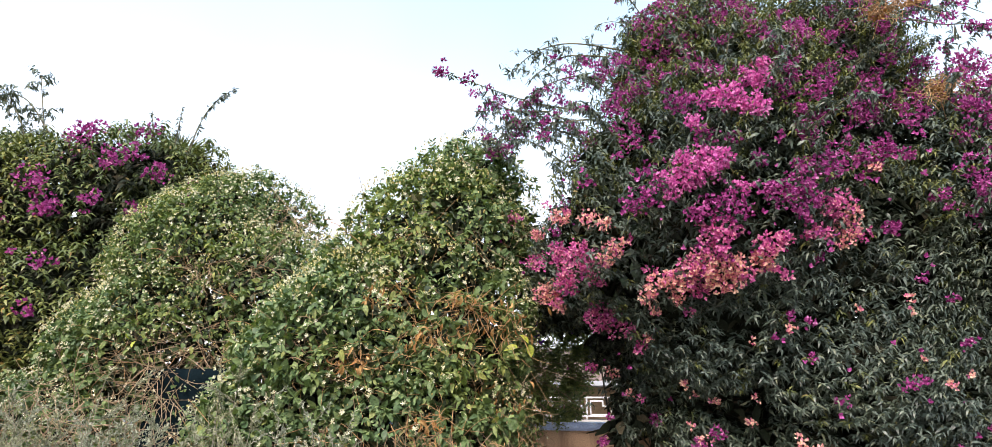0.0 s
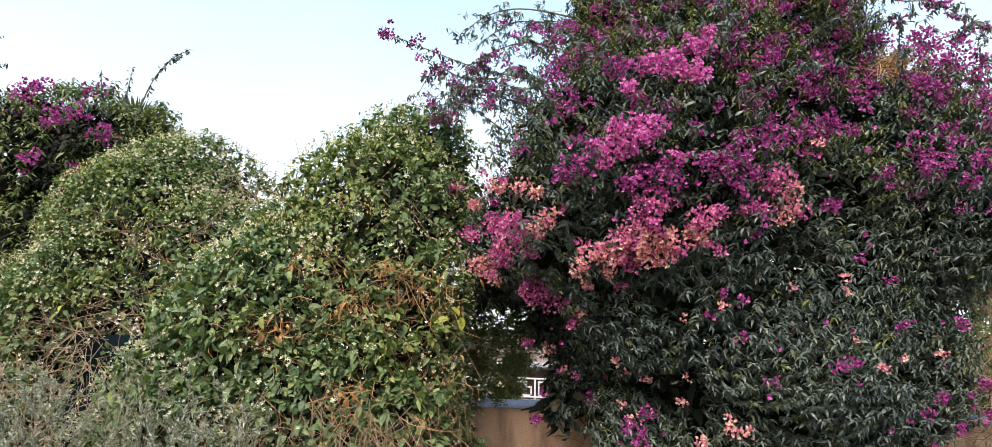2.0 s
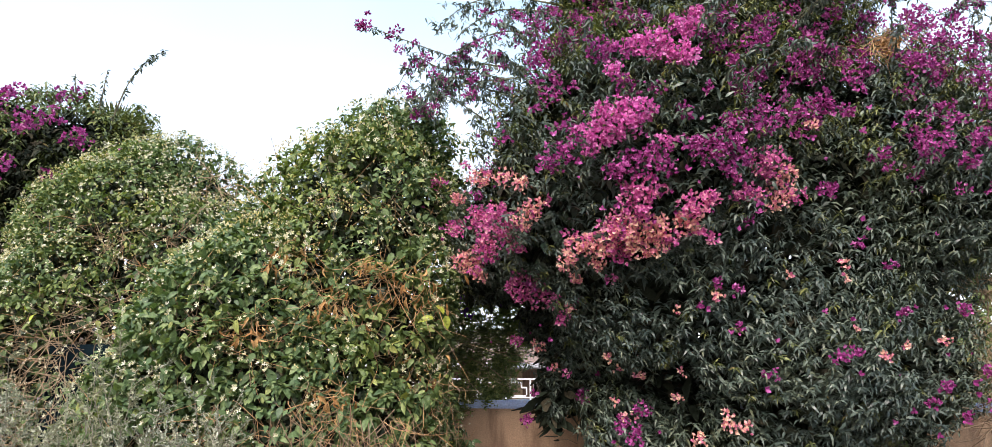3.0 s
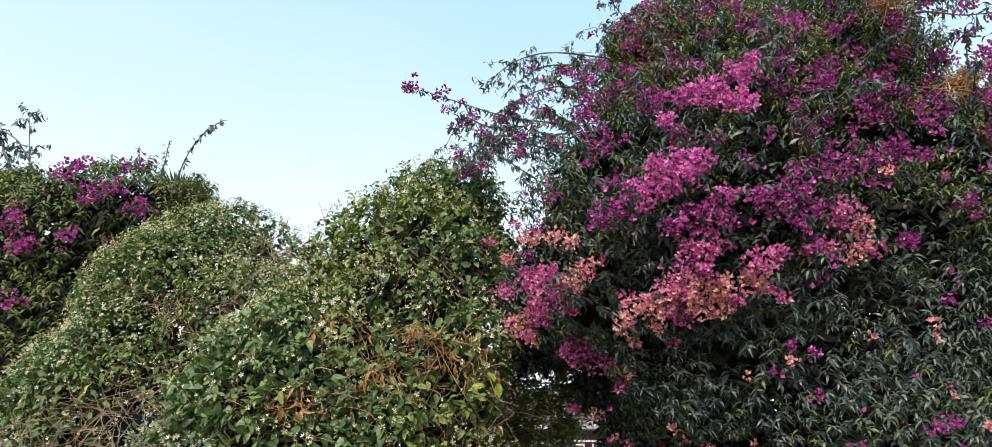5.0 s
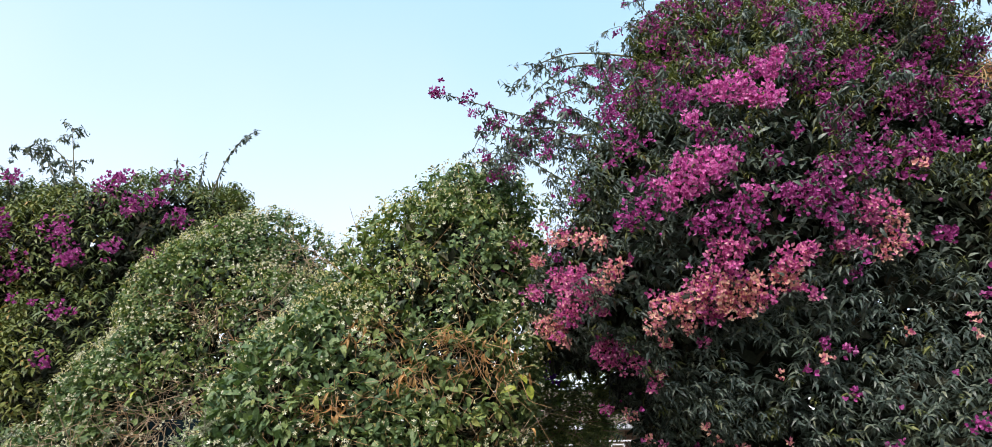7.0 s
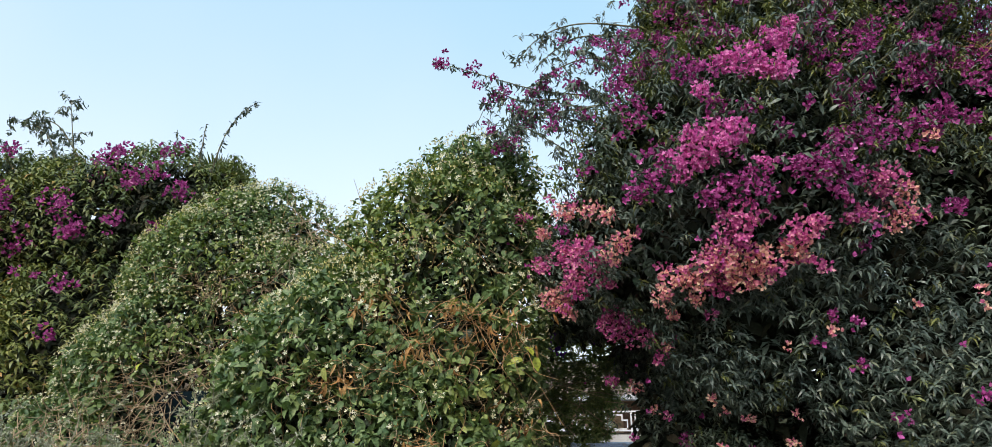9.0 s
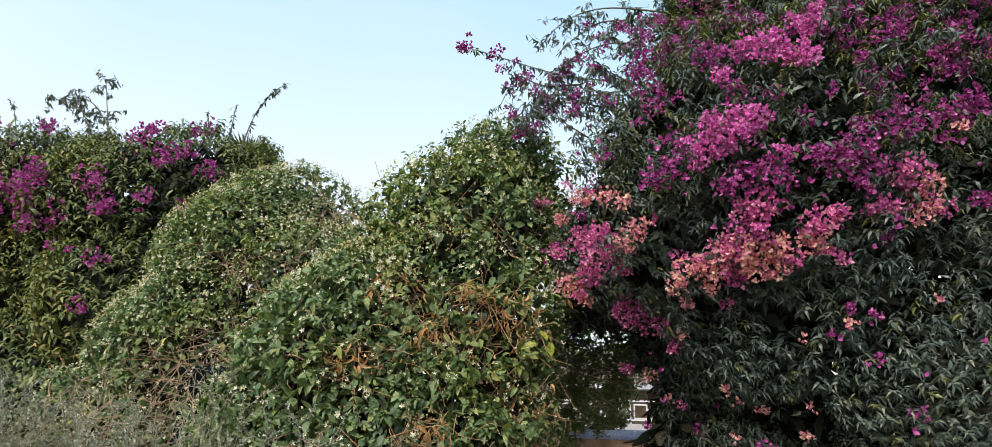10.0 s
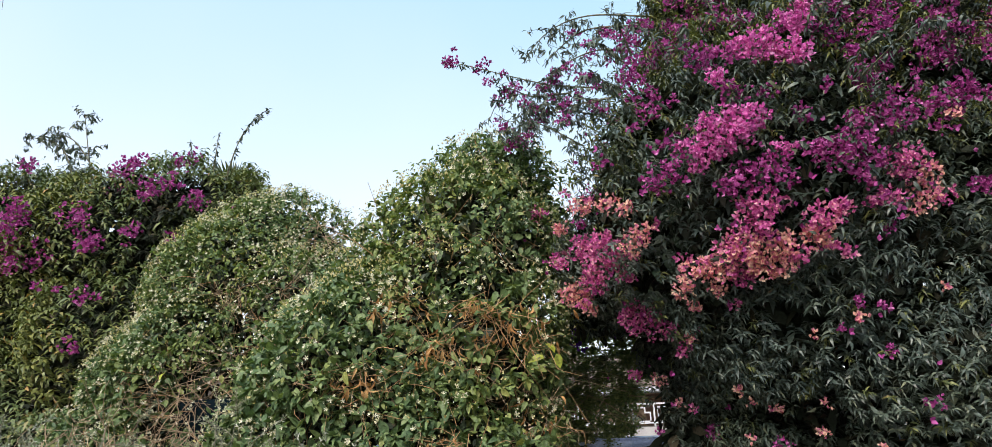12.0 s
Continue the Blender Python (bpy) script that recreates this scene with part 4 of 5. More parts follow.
# ---- the two flowering vine hedges ----
def vine_hedge(balls, base, label, seed, count, stars, leaf, picks, hollows, shapes):
    rng = np.random.default_rng(seed)
    hedge = thing("vine_hedge", base, label, "hedge", "flowering vine hedges")

    def opened(p):
        """How far each place lies inside an open, bare spot: 0 to 1."""
        inside = np.zeros(len(p))
        for x, y, z, r in hollows:
            inside = np.maximum(inside, 1.25 - np.linalg.norm((p - [x, y, z]) / [1.25, 1.6, 1.0], axis=1) / r)
        return np.clip(inside * 1.6 - 0.25 + 0.35 * lumps(p, 4.0), 0, 1)

    p, way = shell(balls, count, rng, 0.09, back=0.12, low=0.5)
    thin = ((p[:, 2] > 1.1) | (rng.random(len(p)) < 0.25)) & (rng.random(len(p)) > 0.7 * opened(p))
    p, way = p[thin], way[thin]
    sink = np.where(lumps(p, 1.3) < -0.42, 0.16, 0.0) + 0.2 * opened(p)
    p, way = clumped(sunk(p, way, rng, 0.12) - way * sink[:, None], way, rng, 10, 0.06)
    part("foliage", quad_mesh("foliage", *tiles(p - way * 0.03, way, rng, leaf * np.interp(p[:, 2], [1.5, 2.9], [1.05, 0.76]), shapes), VINE_LEAF), hedge, kind="stuff")
    # second layer of leaves, coloured darker to stand for shade under the outer ones
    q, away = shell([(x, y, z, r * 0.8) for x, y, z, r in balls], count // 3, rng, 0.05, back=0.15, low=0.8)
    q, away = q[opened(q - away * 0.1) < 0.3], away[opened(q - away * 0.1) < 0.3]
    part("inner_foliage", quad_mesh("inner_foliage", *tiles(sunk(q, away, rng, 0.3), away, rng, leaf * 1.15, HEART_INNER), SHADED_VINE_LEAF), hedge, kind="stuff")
    # hedge core in the near-black leaf, its depth of shade painted in
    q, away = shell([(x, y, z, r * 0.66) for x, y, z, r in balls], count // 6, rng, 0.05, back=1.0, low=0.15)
    part("core_foliage", quad_mesh("core_foliage", *tiles(sunk(q, away, rng, 0.2), away, rng, leaf * 1.9, HEART_INNER), SHADE_LEAF), hedge, kind="stuff")
    # twining stems that show between the leaves
    q, away = shell(balls, 1800, rng, 0.05, back=0.0, low=0.6)
    inner = (away[:, 2] < 0.25) & (away[:, 1] < -0.2)
    q, away = q[inner][:700], away[inner][:700]
    runs = []
    for at, out in zip(q, away):
        d = rng.normal(size=3) * [0.1, 0.02, 0.11] - out * 0.01
        start = at - out * 0.06
        runs.append(tube(smooth_path([start, start + d + rng.normal(size=3) * 0.025, start + 1.7 * d + rng.normal(size=3) * 0.05 + [0, 0, -0.04]], 7), 0.0018 * rng.uniform(0.7, 1.6), 0.0012, 4))
    part("twining_growth", quad_mesh("twining_growth", *joined(runs[:350]), RED_STEM), hedge, label="thin orange-brown twining stems", kind="stuff")
    part("twining_growth", quad_mesh("twining_growth", *joined(runs[350:]), DRY_STEM), hedge, label="thin dry twining stems", kind="stuff")
    # loose shoot tips round the outline
    t, out = shell(balls, count // 12, rng, 0.1, low=1.4)
    up = out[:, 2] > 0.05
    t, out = t[up], out[up]
    part("shoot_growth", quad_mesh("shoot_growth", *rosettes(t + out * rng.uniform(0.0, 0.1, (len(t), 1)), out, rng, 4, leaf * 0.55, HEART_FAR, 0.6), VINE_LEAF), hedge, kind="stuff")
    s, out = shell(balls, stars, rng, 0.09, back=0.3, low=1.2)
    favour = rng.random(len(s)) < np.clip(0.25 + 0.75 * (out[:, 2] + 0.2) + 0.3 * lumps(s, 1.3), 0.12, 1)
    s, out = s[favour], out[favour]
    mesh_pieces = []
    for _ in range(7):
        at = s + out * rng.uniform(0.03, 0.07, (len(s), 1)) + rng.normal(size=s.shape) * 0.018
        axis = unit(out + rng.normal(size=s.shape) * 0.5 + np.array([0, -0.3, 0.2]))
        turn = frames(np.cross(axis, rng.normal(size=s.shape)), axis)
        some = rng.random(len(s)) < 0.48
        mesh_pieces.append(strew(STARS, turn[some], at[some], 0.0122 * rng.uniform(0.6, 1.25, some.sum()), rng))
    part("blossoms", quad_mesh("blossoms", *joined(mesh_pieces), CREAM_PETAL), hedge, label="small cream-white star flowers", kind="stuff")
    # pale buds crowd the upper, sunny side
    s, out = shell(balls, 8500, rng, 0.09, back=0.2, low=1.5)
    keep = rng.random(len(s)) < np.clip(0.55 * (out[:, 2] + 0.25) + 0.3 * lumps(s, 1.1), 0.0, 0.8)
    s, out = s[keep], out[keep]
    axis = unit(out + rng.normal(size=s.shape) * 0.5 + np.array([0, 0, 0.4]))
    buds = strew(STARS[2:], frames(np.cross(axis, rng.normal(size=s.shape)), axis), s + out * rng.uniform(0.03, 0.075, (len(s), 1)), 0.0165 * rng.uniform(0.6, 1.3, len(s)), rng)
    part("bud_growth", quad_mesh("bud_growth", *buds, BUD_CREAM), hedge, label="pale yellow-cream buds", kind="stuff")
    p, way = shell(balls, picks * 6, rng, 0.08, low=1.25)
    front = way[:, 1] < -0.45
    picked_leaves(hedge, HEART, VINE_LEAF, (p + way * 0.02)[front][:picks], way[front][:picks], leaf * 1.05, rng, hang=0.7)
    return hedge, rng


cone, rng = vine_hedge(CONE_HEDGE, (-1.6, 4.0, 0), "cone-shaped green vine hedge with cream star flowers and dry orange stems", 21, 32000, 1300, 0.056, 290, CONE_HOLLOWS, HEART)
woody(cone, (-1.5, 4.1, -0.05), [(-1.5, 4.1, 2.5), (-1.9, 3.8, 1.9), (-1.1, 4.0, 1.9)], rng, 0.035)
for k, (x, y, z, r) in enumerate(CONE_HOLLOWS):
    tangle(cone, "stem_tangle", (x, y + 0.07, z), (r * 1.3, 0.04, r * 0.9), int(18 + 120 * r), rng, RED_STEM if k != 1 else DRY_STEM, 0.8 * r + 0.04, 0.0014)
    n = int(10 + 160 * r)
    at = np.array((x, y + 0.03, z)) + rng.normal(size=(n, 3)) * [r * 0.75, 0.03, r * 0.4]
    v, f = strew(WITHERED, frames(rng.normal(size=(n, 3)) * 0.35 + np.array([0, 0, -1]), rng.normal(size=(n, 3)) + np.array([0, -1, 0])), at, 0.058 * rng.uniform(0.6, 1.2, n), rng)
    part("withered_foliage", quad_mesh("withered_foliage", v, f, DRY_LEAF), cone, label="curled orange-brown dead leaves", kind="stuff")
for place, reach, count, length in (((-1.4, 2.98, 1.36), (0.55, 0.06, 0.1), 150, 0.34), ((-1.3, 3.0, 0.95), (0.7, 0.2, 0.25), 160, 0.3), ((-0.95, 3.45, 1.42), (0.16, 0.08, 0.14), 80, 0.2)):
    tangle(cone, "stem_tangle", place, reach, 2 * count // 3, rng, DEAD_STEM, length, 0.0014, 0.45, fall=0.8)
    tangle(cone, "stem_tangle", place, reach, count // 3, rng, RED_STEM, length * 0.8, 0.0013, 0.45, fall=0.4)
picked_leaves(cone, HEART, YELLOW_LEAF, np.array([(-0.86, 3.38, 1.93), (-0.88, 3.38, 1.87), (-0.81, 3.39, 1.88)]), np.array([(0.1, -1, 0.2)] * 3), 0.07, rng)

dome, rng = vine_hedge(DOME_HEDGE, (-3.6, 4.9, 0), "domed green vine hedge with cream star flowers and bare stems", 22, 40000, 2600, 0.056, 290, DOME_HOLLOWS, HEART_FAR)
woody(dome, (-3.6, 4.7, -0.05), [(-3.6, 4.9, 2.6), (-4.0, 4.8, 2.1), (-3.1, 4.9, 2.1)], rng, 0.035)
for x, y, z, r in DOME_HOLLOWS:
    tangle(dome, "stem_tangle", (x, y + 0.05, z), (r * 1.2, 0.06, r * 0.8), int(12 + 150 * r), rng, DRY_STEM, 0.2 + 0.5 * r, 0.0024)
for place, reach, count in (((-3.4, 3.95, 1.35), (0.9, 0.2, 0.25), 200), ((-4.2, 3.95, 1.45), (0.4, 0.2, 0.25), 90)):
    tangle(dome, "stem_tangle", place, reach, count, rng, DRY_STEM, 0.34, 0.0024, 0.4)
picked_leaves(dome, HEART, YELLOW_LEAF, np.array([(-3.75, 4.05, 2.0), (-3.7, 4.05, 1.98), (-3.68, 4.04, 2.03)]), np.array([(0.1, -1, 0.2)] * 3), 0.07, rng)


# ---- the further bougainvillea behind the dome ----
def far_bougainvillea():
    rng = np.random.default_rng(31)
    bush = thing("bougainvillea", (-6.2, 5.8, 0), "sprawling olive-leaved bougainvillea with magenta bracts and loose upright shoots", "bush")
    woody(bush, (-6.2, 5.8, -0.05), [(-6.0, 5.7, 3.0), (-5.2, 5.8, 3.2), (-7.2, 5.7, 3.0), (-8.2, 5.7, 2.6), (-6.6, 5.5, 1.8)], rng, 0.06)
    # core, rear and inner leaves below have the crown's inner shade in their colour
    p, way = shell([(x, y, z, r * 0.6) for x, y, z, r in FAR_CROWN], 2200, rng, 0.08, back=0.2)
    part("core_foliage", quad_mesh("core_foliage", *rosettes(p, way, rng, 6, 0.19, INNER), SHADE_LEAF), bush, kind="stuff")
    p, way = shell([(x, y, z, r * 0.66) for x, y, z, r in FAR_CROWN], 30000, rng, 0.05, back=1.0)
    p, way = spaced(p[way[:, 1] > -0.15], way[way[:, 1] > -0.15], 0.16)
    part("rear_foliage", quad_mesh("rear_foliage", *rosettes(p, way, rng, 6, 0.16, INNER), SHADE_LEAF), bush, kind="stuff")
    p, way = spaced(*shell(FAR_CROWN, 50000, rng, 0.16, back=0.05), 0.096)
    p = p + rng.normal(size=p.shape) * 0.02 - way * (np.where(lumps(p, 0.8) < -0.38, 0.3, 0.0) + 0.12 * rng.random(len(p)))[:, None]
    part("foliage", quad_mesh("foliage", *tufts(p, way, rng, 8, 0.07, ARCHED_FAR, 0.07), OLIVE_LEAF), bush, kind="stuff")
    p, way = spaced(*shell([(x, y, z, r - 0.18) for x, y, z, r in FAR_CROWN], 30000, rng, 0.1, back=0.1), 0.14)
    part("inner_foliage", quad_mesh("inner_foliage", *tufts(sunk(p, way, rng, 0.2), way, rng, 7, 0.1, ARCHED_FAR, 0.08), SHADE_LEAF), bush, kind="stuff")
    for x, y, z, r in FAR_MAGENTA:
        flower_cluster(bush, (x, y - 0.08, z), r, MAGENTA_BRACT, (0.2, -0.8, 0.3), rng, 0.9 if x < -6.8 else 0.6, 0.03, label="magenta bracts")
        flower_cluster(bush, (x + rng.normal() * r, y - 0.03, z - abs(rng.normal()) * r), r * 0.5, MAGENTA_BRACT, (0.2, -0.8, 0.3), rng, 0.4, 0.03, label="magenta bracts")
    # loose flowers along the upper crown
    p, way = shell([b for b in FAR_CROWN if b[2] > 3], 500, rng, 0.1)
    keep = (way[:, 1] < -0.1) & (p[:, 2] > 3.1) & (lumps(p, 0.9) > 0.05)
    for spot, out in zip(p[keep][:70], way[keep][:70]):
        flower_cluster(bush, spot - out * 0.05, rng.uniform(0.05, 0.11), MAGENTA_BRACT, out, rng, 0.45, 0.03, label="magenta bracts")
    shoots = [[(-5.94, 5.4, 3.7), (-6.11, 5.4, 4.41), (-6.22, 5.4, 4.87)], [(-6.2, 5.4, 4.0), (-6.5, 5.4, 4.54), (-7.02, 5.4, 4.75)],
              [(-4.64, 5.7, 3.95), (-4.5, 5.7, 4.37), (-4.32, 5.7, 4.59), (-4.15, 5.7, 4.68)], [(-7.7, 5.5, 4.2), (-8.47, 5.5, 5.0), (-9.11, 5.5, 5.66)],
              [(-8.1, 5.5, 4.3), (-8.76, 5.5, 4.8), (-9.04, 5.5, 5.1)], [(-5.0, 5.7, 4.0), (-5.09, 5.7, 4.5)], [(-7.4, 5.5, 4.1), (-7.67, 5.5, 4.8)], [(-4.78, 5.7, 4.1), (-4.74, 5.7, 4.52)],
              [(-6.9, 5.5, 4.0), (-7.1, 5.5, 4.5)], [(-6.0, 5.4, 4.2), (-6.35, 5.4, 4.6), (-6.75, 5.4, 4.72)], [(-7.9, 5.5, 4.0), (-8.3, 5.5, 4.45)]]
    for k, points in enumerate(shoots):
        leafy_branch(bush, points, rng, 0.009, 0.058, DARK_LEAF, GREEN_TWIG, (240, 260, 110, 55, 200, 100, 240, 100, 420, 280, 420)[k], (0.08, 0.08, 0.05, 0.05, 0.075, 0.05, 0.08, 0.05, 0.11, 0.085, 0.11)[k], templates=ARCHED_FAR)
    p, way = shell(FAR_CROWN, 1500, rng, 0.14)
    front = (way[:, 1] < -0.5) & (p[:, 2] > 1.5)
    picked_leaves(bush, ARCHED, OLIVE_LEAF, (p + way * 0.03)[front][:180], way[front][:180], 0.085, rng, hang=0.5)
    tangle(bush, "stem_tangle", (-6.9, 4.7, 1.7), (0.5, 0.1, 0.35), 30, rng, DRY_STEM, 0.7, 0.007, -0.2)


far_bougainvillea()


# ---- fine-leaved shrub with violet flowers beyond the wall, seen in the gap ----
def gap_shrub():
    rng = np.random.default_rng(41)
    bush = thing("garden_shrub", (-0.9, 5.0, 0), "fine-leaved green shrub with violet flowers growing over the wall", "shrub")
    woody(bush, (-0.9, 5.0, -0.05), [(-1.0, 4.95, 2.0), (-0.75, 4.95, 2.1), (-0.55, 5.0, 2.2)], rng, 0.02)
    p, way = spaced(*shell(GAP_SHRUB, 9000, rng, 0.05, back=0.1), 0.043)
    part("foliage", quad_mesh("foliage", *tufts(sunk(p, way, rng, 0.1), way, rng, 9, 0.028, INNER, 0.06), FINE_LEAF), bush, kind="stuff")
    p, way = shell([(x, y, z, r * 0.7) for x, y, z, r in GAP_SHRUB], 1500, rng, 0.03, back=1.0)
    part("inner_foliage", quad_mesh("inner_foliage", *rosettes(p, way, rng, 6, 0.036, INNER), FINE_LEAF), bush, kind="stuff")
    for x, y, z in ((-0.84, 4.36, 2.12), (-0.92, 4.36, 2.08), (-0.91, 4.36, 1.98), (-0.68, 4.42, 2.06)):
        flower_cluster(bush, (x, y, z), 0.045, VIOLET_BRACT, (0, -1, 0.2), rng, 1.0, 0.022, label="violet flowers")
    tangle(bush, "stem_tangle", (-0.82, 4.32, 1.7), (0.22, 0.04, 0.14), 22, rng, DRY_STEM, 0.32, 0.002, 0.0)


gap_shrub()


# ---- silvery shrubs in front ----
def sage_shrub(base, height, spread, seed, stems=50):
    rng = np.random.default_rng(seed)
    bush = thing("sage_shrub", (*base, 0), "silvery grey-green feathery shrub growing before the hedges", "shrub", "silvery shrubs")
    wood, leaves = [], []
    for _ in range(stems):
        a = rng.uniform(0, 2 * math.pi)
        r = spread * math.sqrt(rng.random())
        top = np.array([base[0] + r * math.cos(a), base[1] + 0.7 * r * math.sin(a), height * (1 - 0.35 * (r / spread) ** 2) * rng.uniform(0.68, 1.1)])
        foot = np.array([base[0] + 0.25 * r * math.cos(a), base[1] + 0.2 * r * math.sin(a), 0.0])
        line = smooth_path([foot, foot * 0.45 + top * 0.55 + rng.normal(size=3) * 0.08, top], 14)
        wood.append(tube(line, 0.004, 0.0016, 4))
        for _ in range(7):
            i = rng.integers(8, 14)
            d = unit(rng.normal(size=3) * [0.8, 0.8, 0.4] + np.array([0, 0, 1.0])) * rng.uniform(0.07, 0.22)
            side = smooth_path([line[i], line[i] + d * 0.5 + rng.normal(size=3) * 0.01, line[i] + d], 6)
            wood.append(tube(side, 0.002, 0.001, 3))
            n = 40
            s = rng.random(n) * 4.99
            k = s.astype(int)
            at = side[k] + (side[k + 1] - side[k]) * (s - k)[:, None]
            at = at + rng.normal(size=(n, 3)) * 0.006
            along = rng.normal(size=(n, 3)) + d / np.linalg.norm(d) * 1.2
            leaves.append(strew(NEEDLE, frames(along, rng.normal(size=(n, 3)) + np.array([0, 0, 1])), at, 0.0165 * rng.uniform(0.6, 1.3, n), rng))
    part("stem_growth", quad_mesh("stem_growth", *joined(wood), SAGE_STEM), bush, kind="stuff")
    part("foliage", quad_mesh("foliage", *joined(leaves), SAGE_LEAF), bush, kind="stuff")


for k, (x, y, top, spread) in enumerate(((-2.25, 2.8, 1.6, 0.42), (-2.9, 2.95, 1.55, 0.5), (-3.7, 3.1, 1.6, 0.5), (-4.5, 3.3, 1.64, 0.5), (-1.75, 2.7, 1.38, 0.35), (-4.95, 3.6, 1.7, 0.45), (-5.4, 3.4, 1.66, 0.55), (-6.2, 3.6, 1.68, 0.6))):
    sage_shrub((x, y), top, spread, 50 + k)


# ---- dry shrub at the far end of the wall ----
def dry_shrub():
    rng = np.random.default_rng(61)
    bush = thing("dry_shrub", (2.15, 4.0, 0), "leafless tangle of dry brown stems against the tan wall", "shrub")
    woody(bush, (2.15, 4.0, -0.05), [(2.1, 4.0, 1.8), (2.3, 4.0, 1.7)], rng, 0.015, DRY_STEM)
    tangle(bush, "stem_tangle", (2.02, 3.8, 1.75), (0.2, 0.1, 0.3), 420, rng, DRY_STEM, 0.26, 0.0024, 0.1)
    tangle(bush, "stem_tangle", (2.02, 3.8, 1.42), (0.24, 0.1, 0.2), 240, rng, DEAD_STEM, 0.26, 0.0024, 0.2)


dry_shrub()


# ---- low broad-leaved plant under the bougainvillea ----
def broad_plant():
    rng = np.random.default_rng(63)
    plant = thing("broad_leaf_plant", (1.25, 3.95, 0), "small plant with wide bright green leaves under the bougainvillea", "plant")
    part("stem", quad_mesh("stem", *tube(smooth_path([(1.25, 3.95, -0.03), (1.27, 3.9, 0.6), (1.25, 3.85, 1.2)], 8), 0.012, 0.005), GREEN_TWIG), plant)
    picked_leaves(plant, [blade(1, 0.8, (0.5, 1.0, 0.95, 0.7, 0.1), 0.25, 0.15)], BROAD_LEAF, np.array([(1.25, 3.78, 1.27), (1.18, 3.8, 1.2), (1.3, 3.8, 1.05)]), np.array([(0, -1, 0.3), (-0.4, -1, 0.2), (0.4, -1, 0.2)]), 0.2, rng)


broad_plant()


# ---- trees beyond the wall ----
def garden_tree(base, balls, label, seed, material, count, size):
    rng = np.random.default_rng(seed)
    tree = thing("tree", (*base, 0), label, "tree")
    woody(tree, (*base, -0.05), [tuple(b[:3]) for b in balls], rng, 0.12)
    p, way = shell(balls, count, rng, 0.25)
    part("crown", quad_mesh("crown", *rosettes(sunk(p, way, rng, 0.5), way, rng, 6, size, INNER), material), tree, kind="stuff")


garden_tree((5.2, 10.5), [(5.0, 10.0, 3.2, 0.9), (5.6, 10.2, 2.6, 1.0), (4.9, 10.1, 2.0, 0.9), (6.3, 10.4, 3.2, 1.0), (5.8, 10.6, 1.6, 1.0)], "pale green garden tree in daylight beyond the wall", 71, PALE_LEAF, 1500, 0.16)


# ---- palms ----
def fan_leaf(reach, width, rng, segments=26, droop=0.3):
    """A fan of pleated fingers that hang at their tips; it opens along +y."""
    pieces = []
    for i in range(segments):
        a = radians(-100 + 200 * i / (segments - 1))
        v, f = blade(reach * (0.8 + 0.2 * math.cos(a)) * rng.uniform(0.92, 1.05), width, (0.3, 1.0, 0.8, 0.1), droop * rng.uniform(0.6, 1.5), 0.6)
        pieces.append((v @ np.array([[math.cos(a), -math.sin(a), 0], [math.sin(a), math.cos(a), 0], [0, 0, 1]]), f))
    return joined(pieces)


def fan_palm(place, height, trunk_r, label, seed, fronds, reach, skirt):
    rng = np.random.default_rng(seed)
    palm = thing("fan_palm", (*place, 0), label, "palm")
    line = smooth_path([(place[0], place[1], -0.1), (place[0] - 0.012 * height, place[1], height * 0.5), (place[0] + 0.012 * height, place[1], height)], 40)
    v, f = tube(line, trunk_r * 1.2, trunk_r * 0.9, 14)
    rings = 1 + 0.035 * np.sin(np.arange(40) * 2.1)[:, None, None]
    v = (line[:, None] + (v.reshape(40, 14, 3) - line[:, None]) * rings).reshape(-1, 3)
    part("trunk", quad_mesh("trunk", v, f, PALM_BARK), palm)
    top = line[-1]
    for k in range(fronds):
        a, rise = k * 2.4, radians(rng.uniform(8, 80))
        d = np.array([math.cos(a) * math.cos(rise), math.sin(a) * math.cos(rise), math.sin(rise)])
        stalk = smooth_path([top, top + d * reach * 0.7, top + d * reach * 1.1 - np.array([0, 0, 0.1 * reach])], 8)
        frond = part("frond", quad_mesh("frond", *tube(stalk, 0.025, 0.012, 5), FROND), palm)
        fan = strew([fan_leaf(reach * 0.8, 0.07 * reach, rng)], frames(d[None], np.array([[0, 0, 1.0]]) - d[None] * 0.2), stalk[-1][None], np.ones(1), rng)
        part("fan", quad_mesh("fan", *fan, FROND), frond)
    if skirt:
        n = 1500
        a, h = rng.random(n) * 2 * math.pi, rng.random(n)
        r = trunk_r * 0.8 + (0.25 + 0.75 * h) * reach * 0.95 * rng.random(n) ** 0.5
        at = np.stack([top[0] + r * np.cos(a), top[1] + r * np.sin(a), top[2] - 0.2 - skirt * (1 - h)], 1)
        along = np.stack([np.cos(a) * 0.25, np.sin(a) * 0.25, np.full(n, -1.0)], 1) + rng.normal(size=(n, 3)) * 0.12
        v, f = strew([blade(1, 0.07, (0.6, 1.0, 0.8, 0.1), 0.1, 0.5)], frames(along, np.stack([np.cos(a), np.sin(a), np.zeros(n)], 1)), at, rng.uniform(0.5, 1.3, n), rng)
        part("dead_skirt", quad_mesh("dead_skirt", v, f, DRY_FROND), palm, label="hanging thatch of dead grey-brown fronds", kind="stuff")


fan_palm((-22.05, 13.0), 15.75, 0.24, "tall fan palm with a shaggy skirt of dead fronds", 81, 26, 2.0, 1.5)
fan_palm((-6.75, 8.4), 4.32, 0.14, "short fan palm behind the bougainvillea", 82, 12, 0.6, 0)


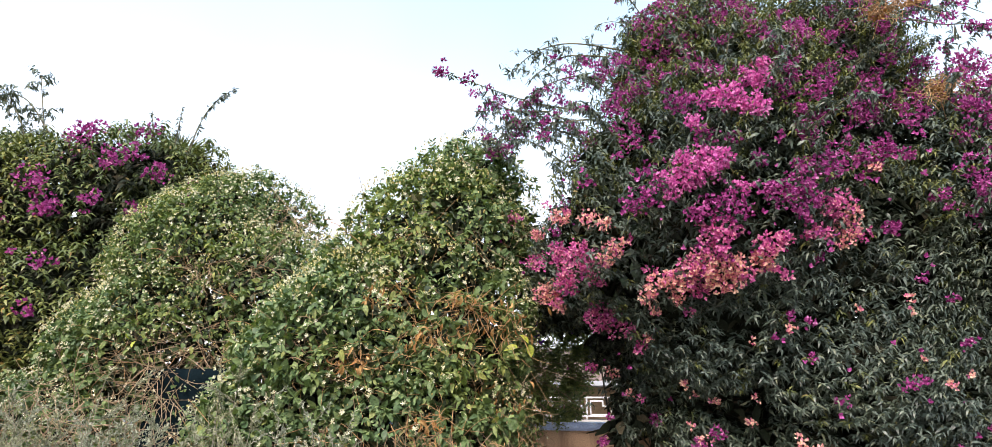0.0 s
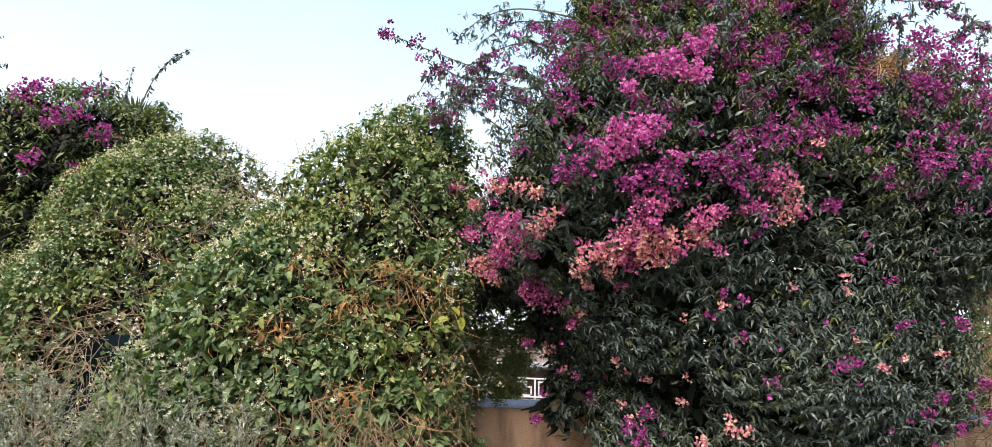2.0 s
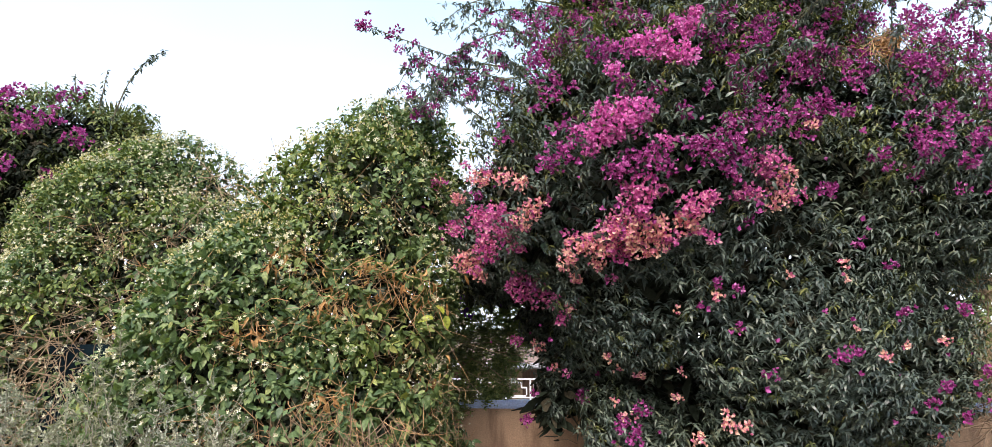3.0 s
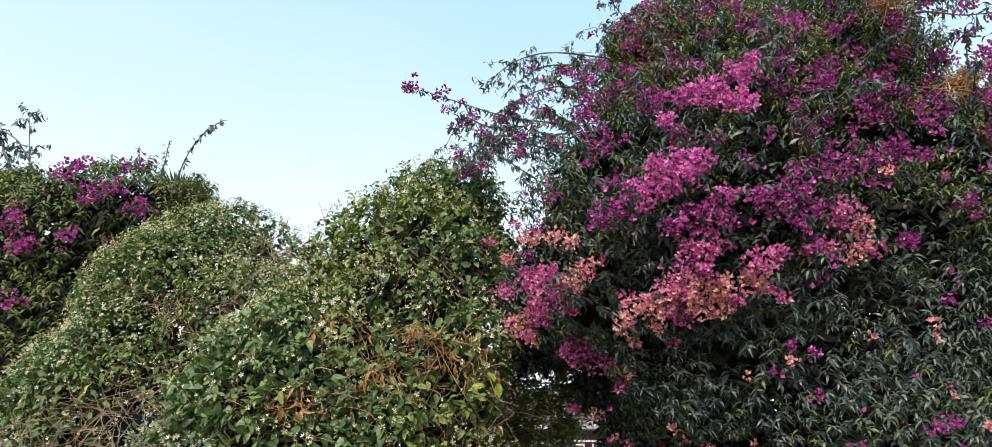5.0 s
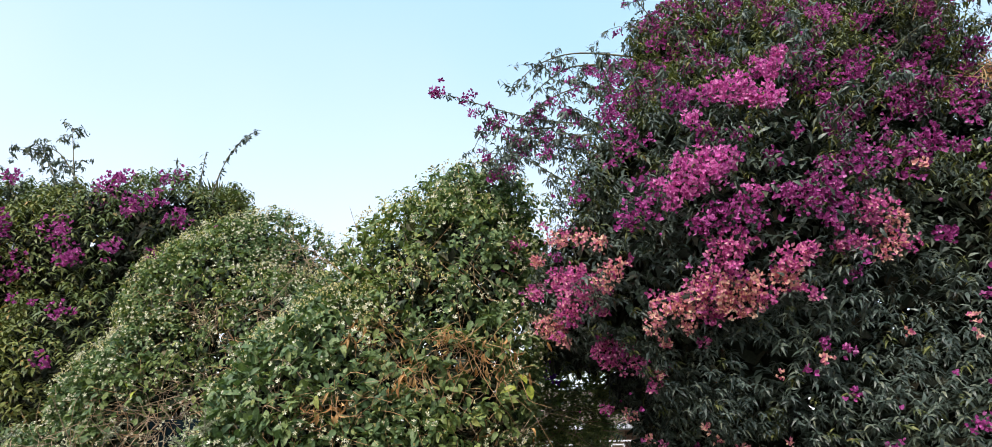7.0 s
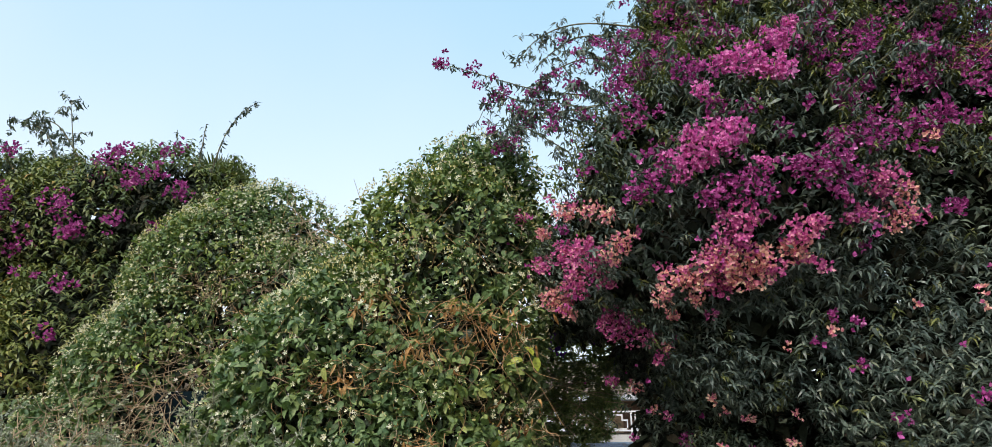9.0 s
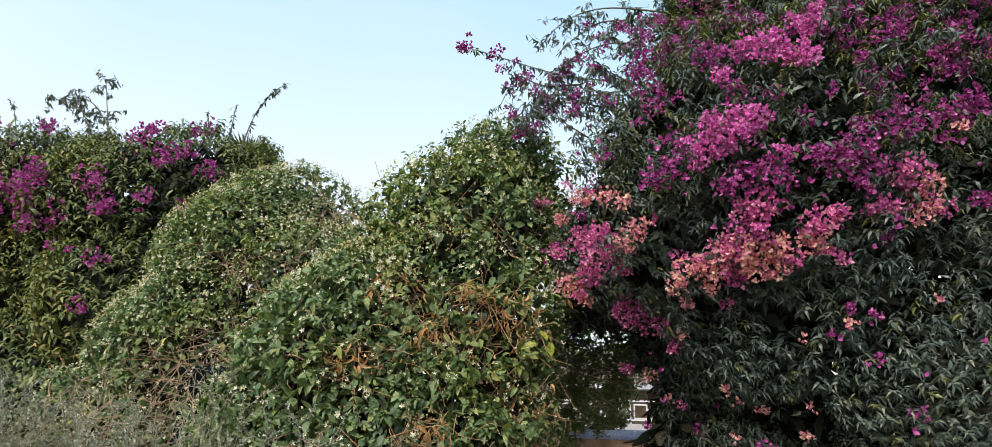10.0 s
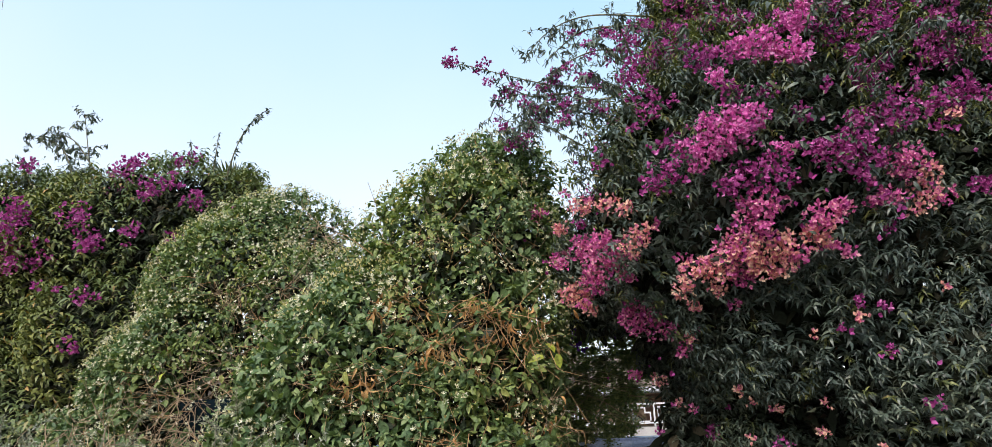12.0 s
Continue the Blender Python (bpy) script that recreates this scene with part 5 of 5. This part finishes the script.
# ---- the house beyond the wall ----
def porch_house():
    house = thing("house", (-4.5, 38, 0), "low tan house with a white-edged porch roof and white railing", "house")
    part("wall", bm_mesh("wall", box(-12, 39, -0.1, 4, 46, 4.1), HOUSE_TAN), house)
    part("porch_floor", bm_mesh("porch_floor", box(-11.5, 36, -0.1, 3.5, 38.99, 0.75), HOUSE_GREY, 0.02), house)
    part("porch_roof", bm_mesh("porch_roof", box(-11.8, 35.7, 2.36, 3.8, 38.98, 2.6), HOUSE_WHITE, 0.03), house, label="white porch roof edge")
    part("roof", bm_mesh("roof", box(-12.3, 37.2, 4.11, 4.3, 46.3, 4.3), ROOF_TILE, 0.04), house)
    part("upper_wall", bm_mesh("upper_wall", box(-11.5, 37.0, 2.61, 3.5, 38.97, 4.1), ROOF_TILE), house, label="brown tiled porch slope")
    for x in (-9.0, -4.6, 0.4):
        part("door", bm_mesh("door", box(x, 38.93, 0.76, x + 1.3, 38.99, 2.3), DOOR_WOOD, 0.01), house, label="brown wooden door")
        part("post", bm_mesh("post", box(x - 1.2, 36.05, 0.76, x - 0.95, 36.3, 2.35), HOUSE_TAN, 0.01), house)
    rail = part("railing", bm_mesh("railing", box(-11.4, 36.1, 1.78, 3.4, 36.16, 1.86), RAIL_WHITE, 0.01), house, label="white metal railing with stepped frames")
    part("bottom_rail", bm_mesh("bottom_rail", box(-11.4, 36.1, 0.9, 3.4, 36.16, 0.97), RAIL_WHITE, 0.01), rail)
    for k in range(12):
        # two posts and a stepped frame in each bay
        x = -11.3 + 1.23 * k
        for x0, z0, x1, z1 in ((0, 0.77, 0.08, 1.775), (0.2, 1.0, 0.26, 1.62), (0.2, 1.62, 0.8, 1.69), (0.8, 1.45, 0.86, 1.69), (0.8, 1.38, 1.05, 1.45), (0.2, 0.98, 1.05, 1.04), (1.05, 1.04, 1.11, 1.45)):
            part("bar", bm_mesh("bar", box(x + x0, 36.11, z0, x + x1, 36.15, z1), RAIL_WHITE), rail)


porch_house()


# ---- dark sheet added behind the dome hedge's stems, its colour standing for shade ----
def hollow_sheet():
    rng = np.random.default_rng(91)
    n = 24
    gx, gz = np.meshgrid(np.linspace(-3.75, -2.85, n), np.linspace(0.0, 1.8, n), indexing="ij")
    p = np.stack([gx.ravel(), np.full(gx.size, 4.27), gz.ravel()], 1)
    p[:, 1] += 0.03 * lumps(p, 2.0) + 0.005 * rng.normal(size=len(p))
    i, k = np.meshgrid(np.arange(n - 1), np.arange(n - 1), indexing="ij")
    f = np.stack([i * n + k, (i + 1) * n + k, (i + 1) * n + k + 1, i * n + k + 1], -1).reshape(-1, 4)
    me = quad_mesh("tarpaulin", p, f, HOLLOW_TEAL)
    backing = new("tarpaulin", me)
    thick = backing.modifiers.new("thickness", "SOLIDIFY")
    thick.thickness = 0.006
    tagged(backing, "dark teal sheet added behind the stems as the hollow's shade", "tarpaulin")


hollow_sheet()
